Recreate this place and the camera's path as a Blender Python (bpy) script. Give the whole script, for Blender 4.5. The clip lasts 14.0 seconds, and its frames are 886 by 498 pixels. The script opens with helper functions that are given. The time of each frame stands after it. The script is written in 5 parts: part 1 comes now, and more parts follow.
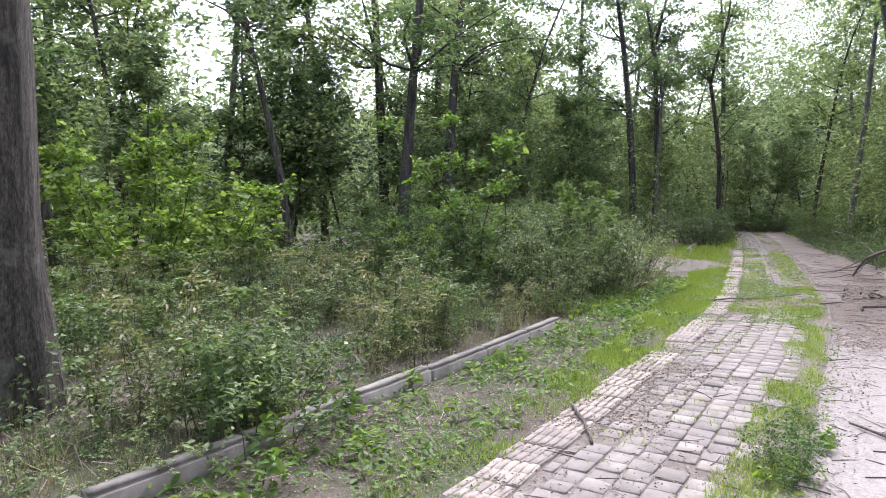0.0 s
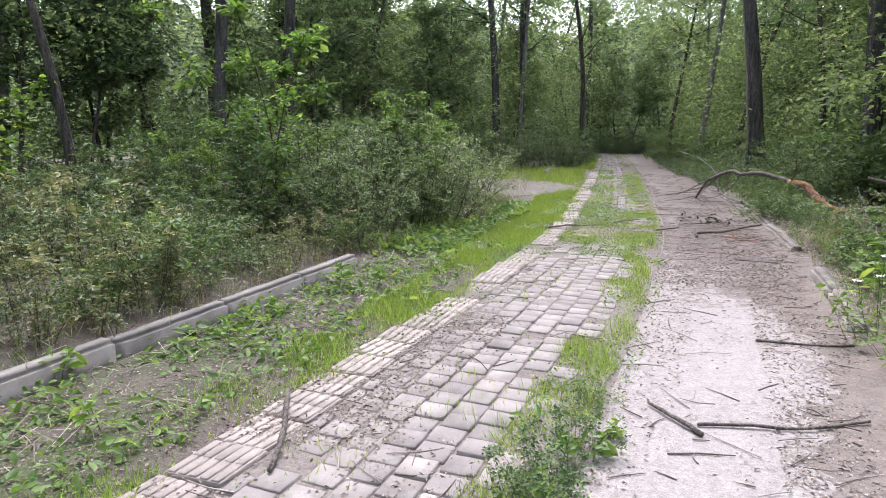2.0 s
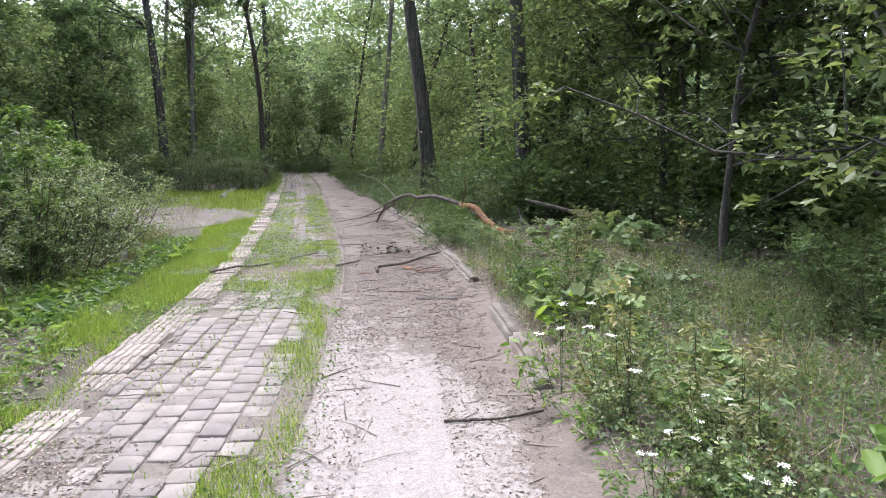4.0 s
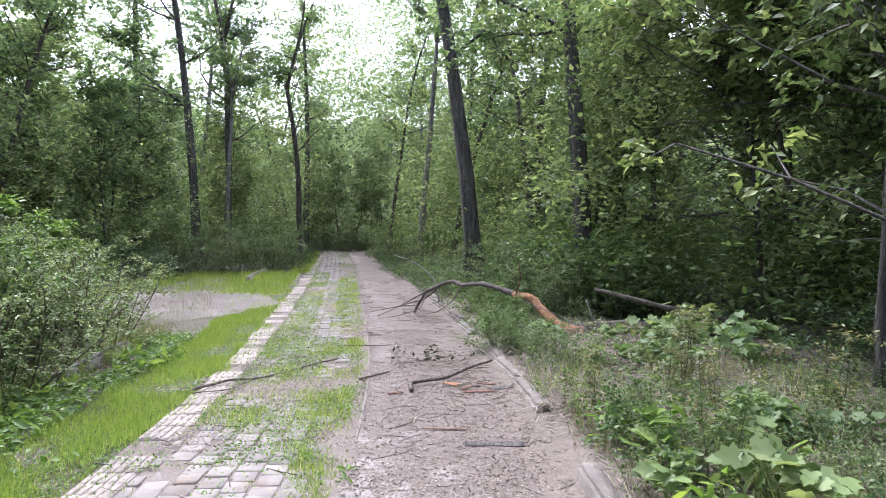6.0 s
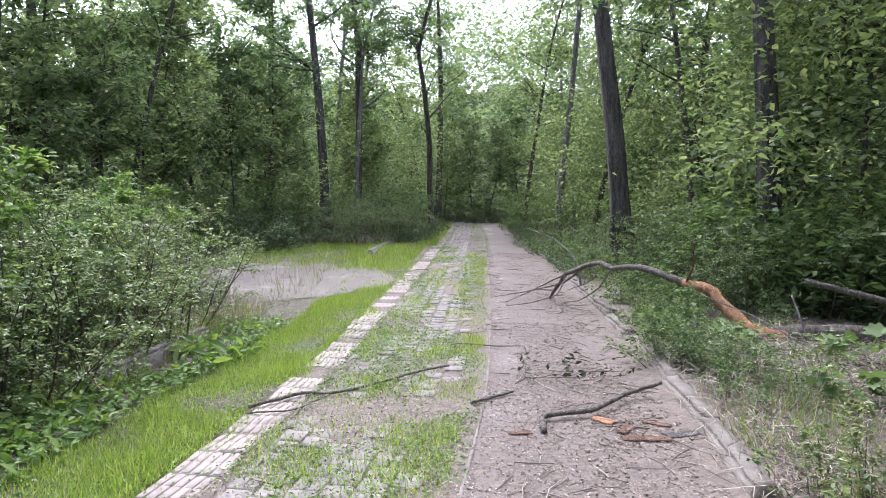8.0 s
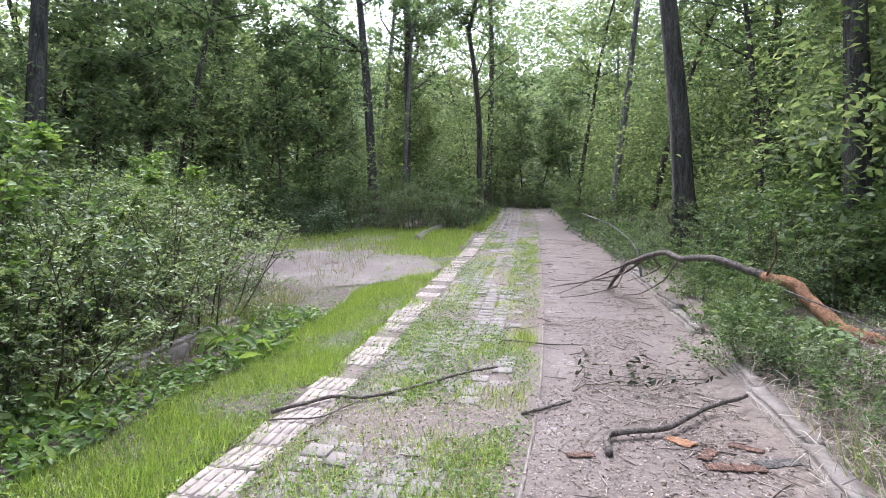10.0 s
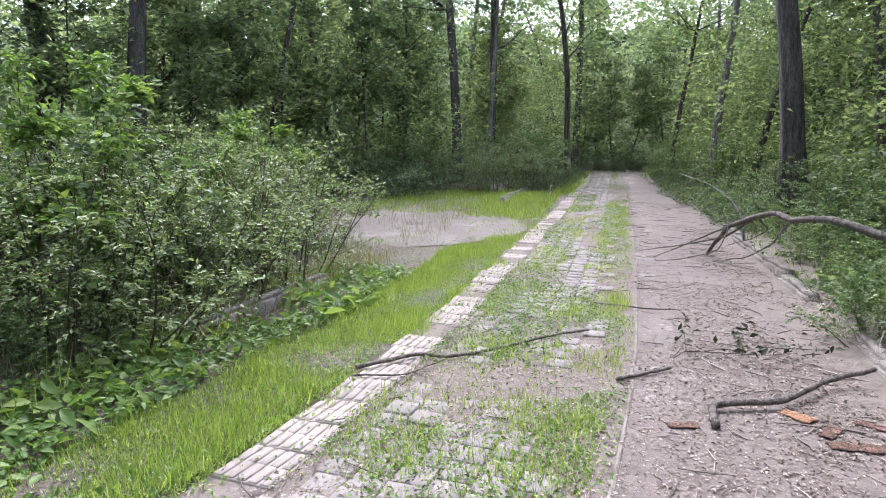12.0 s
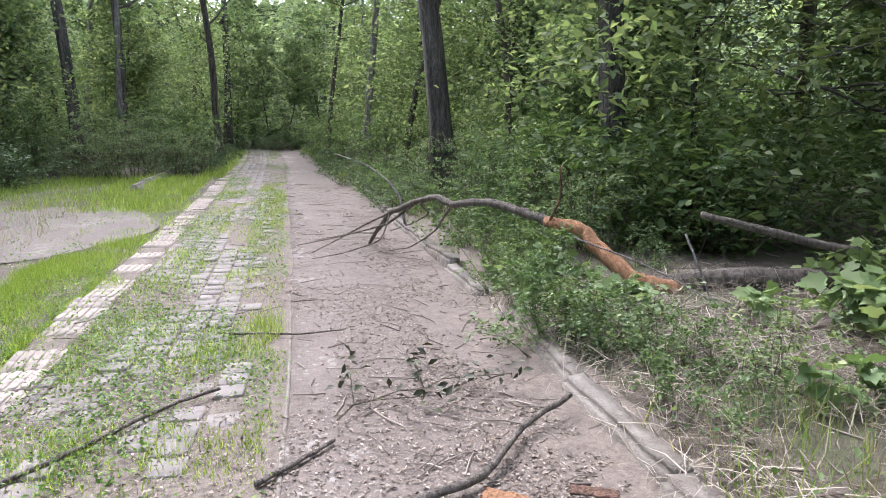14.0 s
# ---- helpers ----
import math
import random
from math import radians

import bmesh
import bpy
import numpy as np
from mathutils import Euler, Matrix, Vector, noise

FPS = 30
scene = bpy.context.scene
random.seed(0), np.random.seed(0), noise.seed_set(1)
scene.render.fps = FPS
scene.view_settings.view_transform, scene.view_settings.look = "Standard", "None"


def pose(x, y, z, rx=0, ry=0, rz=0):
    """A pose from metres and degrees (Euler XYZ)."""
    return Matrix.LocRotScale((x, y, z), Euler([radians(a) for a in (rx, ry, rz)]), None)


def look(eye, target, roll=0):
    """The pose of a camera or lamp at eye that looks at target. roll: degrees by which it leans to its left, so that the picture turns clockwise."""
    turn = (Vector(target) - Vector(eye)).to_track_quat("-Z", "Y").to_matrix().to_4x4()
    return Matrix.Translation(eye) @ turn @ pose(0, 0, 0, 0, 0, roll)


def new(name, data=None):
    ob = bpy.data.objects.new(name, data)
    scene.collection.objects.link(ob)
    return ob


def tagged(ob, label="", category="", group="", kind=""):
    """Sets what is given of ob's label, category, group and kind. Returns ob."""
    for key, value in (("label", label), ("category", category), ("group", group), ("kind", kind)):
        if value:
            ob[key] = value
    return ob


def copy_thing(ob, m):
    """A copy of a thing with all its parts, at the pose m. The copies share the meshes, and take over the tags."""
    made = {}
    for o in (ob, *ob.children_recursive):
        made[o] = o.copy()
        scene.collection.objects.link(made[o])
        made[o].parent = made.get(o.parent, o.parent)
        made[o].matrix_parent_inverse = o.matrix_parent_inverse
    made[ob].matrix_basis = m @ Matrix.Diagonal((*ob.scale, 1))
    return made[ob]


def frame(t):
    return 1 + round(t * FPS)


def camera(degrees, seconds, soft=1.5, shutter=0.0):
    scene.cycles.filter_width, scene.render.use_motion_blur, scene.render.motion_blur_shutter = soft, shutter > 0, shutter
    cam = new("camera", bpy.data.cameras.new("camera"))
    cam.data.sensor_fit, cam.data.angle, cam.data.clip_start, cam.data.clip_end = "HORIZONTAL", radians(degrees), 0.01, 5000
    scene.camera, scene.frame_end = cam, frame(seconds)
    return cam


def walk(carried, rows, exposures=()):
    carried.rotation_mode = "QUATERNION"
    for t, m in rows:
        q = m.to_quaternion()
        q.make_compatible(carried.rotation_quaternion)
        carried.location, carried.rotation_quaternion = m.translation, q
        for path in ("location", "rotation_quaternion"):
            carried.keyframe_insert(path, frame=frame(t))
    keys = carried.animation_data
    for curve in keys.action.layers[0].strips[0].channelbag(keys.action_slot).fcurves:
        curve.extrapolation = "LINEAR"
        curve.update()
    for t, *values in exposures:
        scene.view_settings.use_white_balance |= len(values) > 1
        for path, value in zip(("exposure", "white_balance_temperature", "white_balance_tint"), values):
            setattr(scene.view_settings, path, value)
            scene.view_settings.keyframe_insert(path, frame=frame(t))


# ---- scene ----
cam = camera(68.6, 14.0, 0.8, 0.1)
METRES, EYE, TILT, LEAN, TURN = 9.5, 1.504, -8.045, 1.567, 26.0
ROWS = [
    (0.0, 0.0, 0.0, 0.0, -0.1, 4.51, -1.23),
    (0.5, 0.029, 0.0429, 0.0045, 1.68, 2.57, -1.51),
    (1.0, 0.0652, 0.0793, 0.0109, 7.63, 1.11, -2.18),
    (1.5, 0.1001, 0.1253, 0.01, -6.09, -0.31, -0.5),
    (2.0, 0.1256, 0.1555, 0.0137, -10.26, -2.15, -0.24),
    (2.5, 0.1401, 0.1715, 0.0164, -11.14, -2.36, -0.24),
    (3.0, 0.1521, 0.2029, 0.0197, -20.05, -2.63, 0.99),
    (3.5, 0.1764, 0.2297, 0.03, -34.64, -3.08, 2.93),
    (4.0, 0.203, 0.2582, 0.0432, -36.71, -1.42, 3.21),
    (6.5, 0.3407, 0.4732, 0.0802, -30.8, 6.07, 2.45),
    (7.0, 0.3679, 0.5182, 0.0828, -28.66, 6.18, 2.11),
    (7.5, 0.3943, 0.5624, 0.087, -28.42, 6.19, 2.08),
    (8.0, 0.4163, 0.6004, 0.0934, -21.24, 3.44, 1.12),
    (8.5, 0.4304, 0.63, 0.098, -20.13, 3.37, 0.98),
    (9.0, 0.4404, 0.647, 0.0991, -20.01, 3.51, 0.93),
    (11.5, 0.4336, 0.671, 0.0942, -10.64, -0.72, -0.3),
    (12.0, 0.4418, 0.6809, 0.0922, -9.6, -0.87, -0.33),
    (12.5, 0.4737, 0.6949, 0.0951, -7.78, -0.98, -0.4),
    (13.0, 0.4949, 0.729, 0.0945, -31.75, -3.87, 2.6),
    (13.5, 0.5033, 0.7624, 0.1055, -38.16, -4.11, 3.4),
    (14.0, 0.5216, 0.8076, 0.1113, -38.27, -3.6, 3.46),
]
EXPOSURES = [(0.0, 1.9, 5950, 20), (4.2, 2.02, 5950, 17), (6.5, 2.22, 5720, 19), (9.2, 2.22, 5740, 19), (12.5, 2.26, 5780, 19), (14.0, 2.28, 5900, 17)]
walk(cam, [(t, pose(0, 0, EYE, TILT, LEAN, TURN) @ pose(METRES * x, METRES * y, METRES * z, 90 + pitch, roll, yaw)) for t, x, y, z, yaw, pitch, roll in ROWS], EXPOSURES)

# ---- sky and sun: bright haze over a wood ----
SUN_UP, SUN_ROUND = 60.0, 20.0
world = bpy.data.worlds.new("world")
scene.world = world
world.use_nodes = True
wn, wl = world.node_tree.nodes, world.node_tree.links
sky = wn.new("ShaderNodeTexSky")
sky.sky_type, sky.sun_disc = "NISHITA", False
sky.sun_elevation, sky.sun_rotation = radians(SUN_UP), radians(-SUN_ROUND)
sky.dust_density, sky.air_density = 4.0, 1.0
pale = wn.new("ShaderNodeHueSaturation")
pale.inputs["Saturation"].default_value = 0.45
wl.new(sky.outputs[0], pale.inputs["Color"])
wl.new(pale.outputs[0], wn["Background"].inputs["Color"])
wn["Background"].inputs["Strength"].default_value = 0.15
sun = new("sun", bpy.data.lights.new("sun", "SUN"))
sun.data.energy, sun.data.angle, sun.data.color = 1.3, radians(35), (1.0, 0.96, 0.9)
sun.matrix_world = look((-30 * math.sin(radians(SUN_ROUND)), 30 * math.cos(radians(SUN_ROUND)), 30 * math.tan(radians(SUN_UP))), (0, 0, 0))

# ---- materials ----


def material(name):
    m = bpy.data.materials.new(name)
    m.use_nodes = True
    nt = m.node_tree
    return m, nt, nt.nodes["Principled BSDF"]


def node(nt, kind, **values):
    n = nt.nodes.new(kind)
    for key, value in values.items():
        n.inputs[key.replace("_", " ")].default_value = value
    return n


def ramp(nt, source, stops):
    r = nt.nodes.new("ShaderNodeValToRGB")
    while len(r.color_ramp.elements) < len(stops):
        r.color_ramp.elements.new(0.5)
    for e, (at, colour) in zip(r.color_ramp.elements, stops):
        e.position, e.color = at, (*colour, 1)
    nt.links.new(source, r.inputs[0])
    return r.outputs[0]


def mix(nt, factor, a, b, how="MIX"):
    n = nt.nodes.new("ShaderNodeMixRGB")
    n.blend_type = how
    for socket, value in zip(n.inputs, (factor, a, b)):
        if isinstance(value, bpy.types.NodeSocket):
            nt.links.new(value, socket)
        else:
            socket.default_value = value if isinstance(value, float) else (*value, 1)
    return n.outputs[0]


def coords(nt, scale=(1, 1, 1), which="Object"):
    c = nt.nodes.new("ShaderNodeTexCoord")
    m = nt.nodes.new("ShaderNodeMapping")
    m.inputs["Scale"].default_value = scale
    nt.links.new(c.outputs[which], m.inputs[0])
    return m.outputs[0]


def noisy(nt, where, scale, detail=4.0, rough=0.6):
    n = node(nt, "ShaderNodeTexNoise", Scale=scale, Detail=detail, Roughness=rough)
    nt.links.new(where, n.inputs["Vector"])
    return n.outputs["Fac"]


def bump(nt, bsdf, height, strength=0.4, distance=0.01):
    b = node(nt, "ShaderNodeBump", Strength=strength, Distance=distance)
    nt.links.new(height, b.inputs["Height"])
    nt.links.new(b.outputs[0], bsdf.inputs["Normal"])


def leaf_material(name, stops, through_light=0.35, rough=0.5):
    """Leaves of mixed tints, leaf by leaf and plant by plant, that let some light through."""
    m, nt, b = material(name)
    geo, info = nt.nodes.new("ShaderNodeNewGeometry"), nt.nodes.new("ShaderNodeObjectInfo")
    colour = ramp(nt, geo.outputs["Random Per Island"], stops)
    shade = ramp(nt, info.outputs["Random"], [(0, (0.72, 0.78, 0.72)), (0.5, (0.95, 0.95, 0.95)), (1, (1.12, 1.05, 0.9))])
    colour = mix(nt, 1.0, colour, shade, "MULTIPLY")
    nt.links.new(colour, b.inputs["Base Color"])
    b.inputs["Roughness"].default_value = rough
    b.inputs["Specular IOR Level"].default_value = 0.35
    t = nt.nodes.new("ShaderNodeBsdfTranslucent")
    nt.links.new(mix(nt, 1.0, colour, (1.25, 1.25, 0.75), "MULTIPLY"), t.inputs["Color"])
    s = nt.nodes.new("ShaderNodeMixShader")
    s.inputs[0].default_value = through_light
    nt.links.new(b.outputs[0], s.inputs[1])
    nt.links.new(t.outputs[0], s.inputs[2])
    nt.links.new(s.outputs[0], nt.nodes["Material Output"].inputs[0])
    return m


def bark_material(name, dark, light, scale=14.0, lichen=(0.3, 0.32, 0.24), lichen_at=0.62, cracked=0.7):
    m, nt, b = material(name)
    ridges = noisy(nt, coords(nt, (1, 1, 0.14)), scale, 6.0, 0.7)
    patches = noisy(nt, coords(nt), 2.2, 5.0)
    cracks = noisy(nt, coords(nt, (1, 1, 0.3)), scale * 4.0, 5.0, 0.75)
    colour = ramp(nt, ridges, [(0.36, dark), (0.62, light)])
    colour = mix(nt, cracked, colour, ramp(nt, cracks, [(0.38, (0.3, 0.29, 0.28)), (0.52, (1, 1, 1)), (0.66, (1.7, 1.65, 1.6))]), "MULTIPLY")
    spots = ramp(nt, patches, [(lichen_at, (0, 0, 0)), (lichen_at + 0.12, (0.8, 0.8, 0.8))])
    colour = mix(nt, spots, colour, lichen)
    nt.links.new(colour, b.inputs["Base Color"])
    b.inputs["Roughness"].default_value = 0.92
    bump(nt, b, mix(nt, 0.4, ridges, cracks), 1.0, 0.05)
    return m


def mineral_material(name, stops, scale, fine, strength=0.5, distance=0.004, per_piece=True, dirt=(0.16, 0.12, 0.09), dirt_at=0.6):
    """Weathered concrete or stone with grain, stains and a tint for each piece."""
    m, nt, b = material(name)
    where = coords(nt, which="Object")
    if per_piece:
        info = nt.nodes.new("ShaderNodeObjectInfo")
        add = nt.nodes.new("ShaderNodeVectorMath")
        add.operation = "ADD"
        nt.links.new(where, add.inputs[0])
        nt.links.new(info.outputs["Location"], add.inputs[1])
        where = add.outputs[0]
    broad, grain = noisy(nt, where, scale, 6.0), noisy(nt, where, fine, 3.0, 0.7)
    colour = ramp(nt, broad, stops)
    colour = mix(nt, 0.35, colour, ramp(nt, grain, [(0.3, (0.35, 0.33, 0.31)), (0.7, (1.0, 0.98, 0.95))]), "MULTIPLY")
    stains = ramp(nt, noisy(nt, where, scale * 0.35, 8.0, 0.7), [(dirt_at, (0, 0, 0)), (dirt_at + 0.14, (0.85, 0.85, 0.85))])
    colour = mix(nt, stains, colour, dirt)
    if per_piece:
        colour = mix(nt, 1.0, colour, ramp(nt, info.outputs["Random"], [(0, (0.8, 0.78, 0.78)), (1, (1.1, 1.08, 1.05))]), "MULTIPLY")
    nt.links.new(colour, b.inputs["Base Color"])
    b.inputs["Roughness"].default_value = 0.88
    bump(nt, b, grain, strength, distance)
    return m


def island_material(name, stops, rough=0.85):
    m, nt, b = material(name)
    geo = nt.nodes.new("ShaderNodeNewGeometry")
    nt.links.new(ramp(nt, geo.outputs["Random Per Island"], stops), b.inputs["Base Color"])
    b.inputs["Roughness"].default_value = rough
    return m


LEAF_DARK = leaf_material("leaf_dark", [(0, (0.035, 0.068, 0.028)), (0.5, (0.062, 0.11, 0.045)), (1, (0.11, 0.17, 0.08))])
LEAF_MID = leaf_material("leaf_mid", [(0, (0.055, 0.1, 0.036)), (0.6, (0.1, 0.16, 0.06)), (1, (0.19, 0.25, 0.12))], 0.5)
LEAF_BRIGHT = leaf_material("leaf_bright", [(0, (0.08, 0.15, 0.035)), (0.6, (0.14, 0.23, 0.05)), (1, (0.25, 0.33, 0.1))], 0.45)
LEAF_GREY = leaf_material("leaf_grey_green", [(0, (0.075, 0.12, 0.045)), (0.6, (0.135, 0.195, 0.085)), (1, (0.26, 0.32, 0.17))], 0.38, 0.45)
LEAF_CROWN = leaf_material("leaf_crown", [(0, (0.09, 0.145, 0.075)), (0.6, (0.155, 0.22, 0.125)), (1, (0.26, 0.32, 0.2))], 0.62)
LEAF_MAPLE = leaf_material("leaf_maple", [(0, (0.09, 0.165, 0.035)), (0.6, (0.155, 0.26, 0.055)), (1, (0.27, 0.36, 0.1))], 0.5)
# Distant haze is put into this colour: a lighter, greyer leaf green.
LEAF_FAR_HAZE = leaf_material("leaf_far_haze", [(0, (0.11, 0.16, 0.1)), (0.6, (0.17, 0.225, 0.145)), (1, (0.25, 0.3, 0.21))], 0.55)
LEAF_OLIVE = leaf_material("leaf_olive", [(0, (0.1, 0.125, 0.055)), (0.6, (0.17, 0.19, 0.09)), (1, (0.3, 0.28, 0.16))], 0.35)
LEAF_VINE = leaf_material("leaf_vine", [(0, (0.12, 0.185, 0.075)), (0.6, (0.19, 0.27, 0.125)), (1, (0.29, 0.36, 0.2))], 0.4)
GRASS_TALL = leaf_material("tall_grass", [(0, (0.1, 0.16, 0.04)), (0.55, (0.18, 0.26, 0.07)), (0.85, (0.28, 0.34, 0.12)), (1, (0.4, 0.36, 0.2))], 0.4)
GRASS = leaf_material("grass_green", [(0, (0.15, 0.225, 0.04)), (0.55, (0.27, 0.375, 0.07)), (0.9, (0.37, 0.44, 0.13)), (1, (0.46, 0.42, 0.23))], 0.45)
DRY = leaf_material("dry_grass", [(0, (0.16, 0.13, 0.07)), (0.6, (0.26, 0.22, 0.13)), (1, (0.36, 0.31, 0.2))], 0.25)
PETAL = island_material("white_petals", [(0, (0.75, 0.76, 0.7)), (1, (0.85, 0.85, 0.8))], 0.7)
BARK = bark_material("bark_grey_brown", (0.03, 0.026, 0.021), (0.125, 0.108, 0.088))
BARK_DARK = bark_material("bark_dark", (0.034, 0.031, 0.028), (0.115, 0.106, 0.095), 10.0, (0.1, 0.1, 0.08), 0.7)
BARK_PALE = bark_material("bark_pale", (0.09, 0.085, 0.08), (0.22, 0.21, 0.195), 18.0, (0.4, 0.4, 0.36), 0.6)
BARK_OLD = bark_material("bark_old", (0.022, 0.019, 0.016), (0.13, 0.112, 0.092), 22.0, (0.27, 0.26, 0.22), 0.57, 0.85)
STEM = bark_material("stem_brown", (0.05, 0.045, 0.03), (0.14, 0.12, 0.07), 40.0)
STEM_GREEN = bark_material("stem_green", (0.05, 0.08, 0.03), (0.1, 0.14, 0.05), 60.0)
WOOD_ORANGE = bark_material("stripped_wood", (0.24, 0.12, 0.06), (0.38, 0.2, 0.105), 16.0, (0.3, 0.16, 0.09), 0.66, 0.3)
WOOD_GREY = bark_material("dead_wood", (0.075, 0.062, 0.052), (0.2, 0.172, 0.148), 26.0, (0.3, 0.28, 0.25), 0.62, 0.4)
PAVER = mineral_material("paver_concrete", [(0.3, (0.165, 0.152, 0.14)), (0.7, (0.285, 0.264, 0.246))], 5.0, 160.0, dirt_at=0.56)
TACTILE = mineral_material("tactile_concrete", [(0.3, (0.22, 0.195, 0.172)), (0.7, (0.35, 0.312, 0.278))], 6.0, 170.0, dirt_at=0.6)
KERB = mineral_material("kerb_concrete", [(0.3, (0.13, 0.122, 0.112)), (0.7, (0.235, 0.222, 0.204))], 4.0, 120.0, dirt=(0.08, 0.075, 0.06), dirt_at=0.52)
KERB_PALE = mineral_material("kerb_pale", [(0.3, (0.12, 0.108, 0.095)), (0.7, (0.25, 0.23, 0.208))], 5.0, 60.0, 0.9, 0.012, dirt=(0.1, 0.08, 0.062), dirt_at=0.47)
LITTER = island_material("leaf_litter", [(0, (0.085, 0.064, 0.048)), (0.4, (0.16, 0.124, 0.096)), (0.75, (0.22, 0.18, 0.146)), (1, (0.3, 0.262, 0.225))])
STRAW = island_material("straw", [(0, (0.13, 0.11, 0.08)), (0.6, (0.24, 0.205, 0.155)), (1, (0.4, 0.36, 0.29))])
TWIG = island_material("twig", [(0, (0.07, 0.055, 0.045)), (0.6, (0.16, 0.13, 0.11)), (1, (0.32, 0.28, 0.24))])


def soil_material():
    m, nt, b = material("woodland_soil")
    where = coords(nt)
    broad, middle, fine = noisy(nt, where, 0.7, 6.0), noisy(nt, where, 6.0, 6.0, 0.7), noisy(nt, where, 70.0, 4.0, 0.7)
    colour = ramp(nt, middle, [(0.3, (0.06, 0.048, 0.038)), (0.55, (0.125, 0.1, 0.082)), (0.75, (0.2, 0.165, 0.138))])
    moss = ramp(nt, broad, [(0.48, (0, 0, 0)), (0.6, (0.8, 0.8, 0.8))])
    colour = mix(nt, moss, colour, (0.07, 0.085, 0.035))
    colour = mix(nt, 0.5, colour, ramp(nt, fine, [(0.3, (0.3, 0.28, 0.26)), (0.7, (1.0, 1.0, 1.0))]), "MULTIPLY")
    nt.links.new(colour, b.inputs["Base Color"])
    b.inputs["Roughness"].default_value = 0.95
    bump(nt, b, fine, 0.8, 0.02)
    return m


def slab_material(name, bare, dirty, lean_y, bias):
    """A worn concrete carriageway, dusty where it is bare, under trodden earth further on."""
    m, nt, b = material(name)
    where = coords(nt)
    broad, middle, fine = noisy(nt, where, 1.1, 10.0, 0.74), noisy(nt, where, 12.0, 8.0, 0.75), noisy(nt, where, 130.0, 3.0, 0.7)
    sep = nt.nodes.new("ShaderNodeSeparateXYZ")
    nt.links.new(where, sep.inputs[0])
    along = nt.nodes.new("ShaderNodeMapRange")
    for socket, value in zip(along.inputs[1:5], lean_y):
        socket.default_value = value
    nt.links.new(sep.outputs["Y"], along.inputs[0])
    across = nt.nodes.new("ShaderNodeMapRange")
    for socket, value in zip(across.inputs[1:5], (0.7, 2.7, -0.2, 0.18)):
        socket.default_value = value
    nt.links.new(sep.outputs["X"], across.inputs[0])
    total = nt.nodes.new("ShaderNodeMath")
    nt.links.new(along.outputs[0], total.inputs[0])
    nt.links.new(broad, total.inputs[1])
    both = nt.nodes.new("ShaderNodeMath")
    nt.links.new(total.outputs[0], both.inputs[0])
    nt.links.new(across.outputs[0], both.inputs[1])
    more = nt.nodes.new("ShaderNodeMath")
    more.operation = "MULTIPLY_ADD"
    nt.links.new(middle, more.inputs[0])
    more.inputs[1].default_value = 0.95
    nt.links.new(both.outputs[0], more.inputs[2])
    mask = ramp(nt, more.outputs[0], [(bias, (0, 0, 0)), (bias + 0.1, (0.9, 0.9, 0.9))])
    clean = ramp(nt, middle, [(0.3, bare[0]), (0.7, bare[1])])
    soil = ramp(nt, middle, [(0.3, dirty[0]), (0.7, dirty[1])])
    colour = mix(nt, mask, clean, soil)
    grit = noisy(nt, where, 42.0, 5.0, 0.8)
    colour = mix(nt, 0.45, colour, ramp(nt, grit, [(0.36, (0.42, 0.39, 0.37)), (0.5, (0.95, 0.94, 0.93)), (0.66, (1.35, 1.34, 1.32))]), "MULTIPLY")
    colour = mix(nt, 0.5, colour, ramp(nt, fine, [(0.32, (0.4, 0.38, 0.36)), (0.68, (1.15, 1.15, 1.15))]), "MULTIPLY")
    nt.links.new(colour, b.inputs["Base Color"])
    b.inputs["Roughness"].default_value = 0.93
    bump(nt, b, mix(nt, 0.5, grit, middle), 0.9, 0.012)
    return m


def distance_material():
    """The wood's far body, too distant for single leaves."""
    m, nt, b = material("far_foliage")
    where = coords(nt)
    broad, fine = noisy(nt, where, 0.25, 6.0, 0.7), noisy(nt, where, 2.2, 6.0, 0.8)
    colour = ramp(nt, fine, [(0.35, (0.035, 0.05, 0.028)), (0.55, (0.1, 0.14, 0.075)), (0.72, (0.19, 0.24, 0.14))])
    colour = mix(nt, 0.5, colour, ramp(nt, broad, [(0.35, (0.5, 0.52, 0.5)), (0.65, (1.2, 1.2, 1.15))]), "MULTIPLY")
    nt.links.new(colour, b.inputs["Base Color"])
    b.inputs["Roughness"].default_value = 1.0
    bump(nt, b, fine, 1.0, 0.8)
    return m


DISTANCE = distance_material()
SOIL = soil_material()
SLAB = slab_material("worn_concrete", ((0.215, 0.196, 0.183), (0.33, 0.303, 0.286)), ((0.055, 0.042, 0.035), (0.185, 0.15, 0.13)), (6.0, 10.5, 0.0, 0.24), 0.93)
BED = slab_material("sand_bed", ((0.12, 0.1, 0.088), (0.2, 0.175, 0.155)), ((0.085, 0.068, 0.056), (0.2, 0.165, 0.14)), (6.5, 11.0, 0.0, 0.3), 0.88)
SAND = slab_material("pale_sand", ((0.17, 0.15, 0.137), (0.3, 0.274, 0.253)), ((0.08, 0.067, 0.058), (0.16, 0.138, 0.12)), (0.0, 1.0, 0.0, 0.1), 0.72)

# ---- mesh tools ----


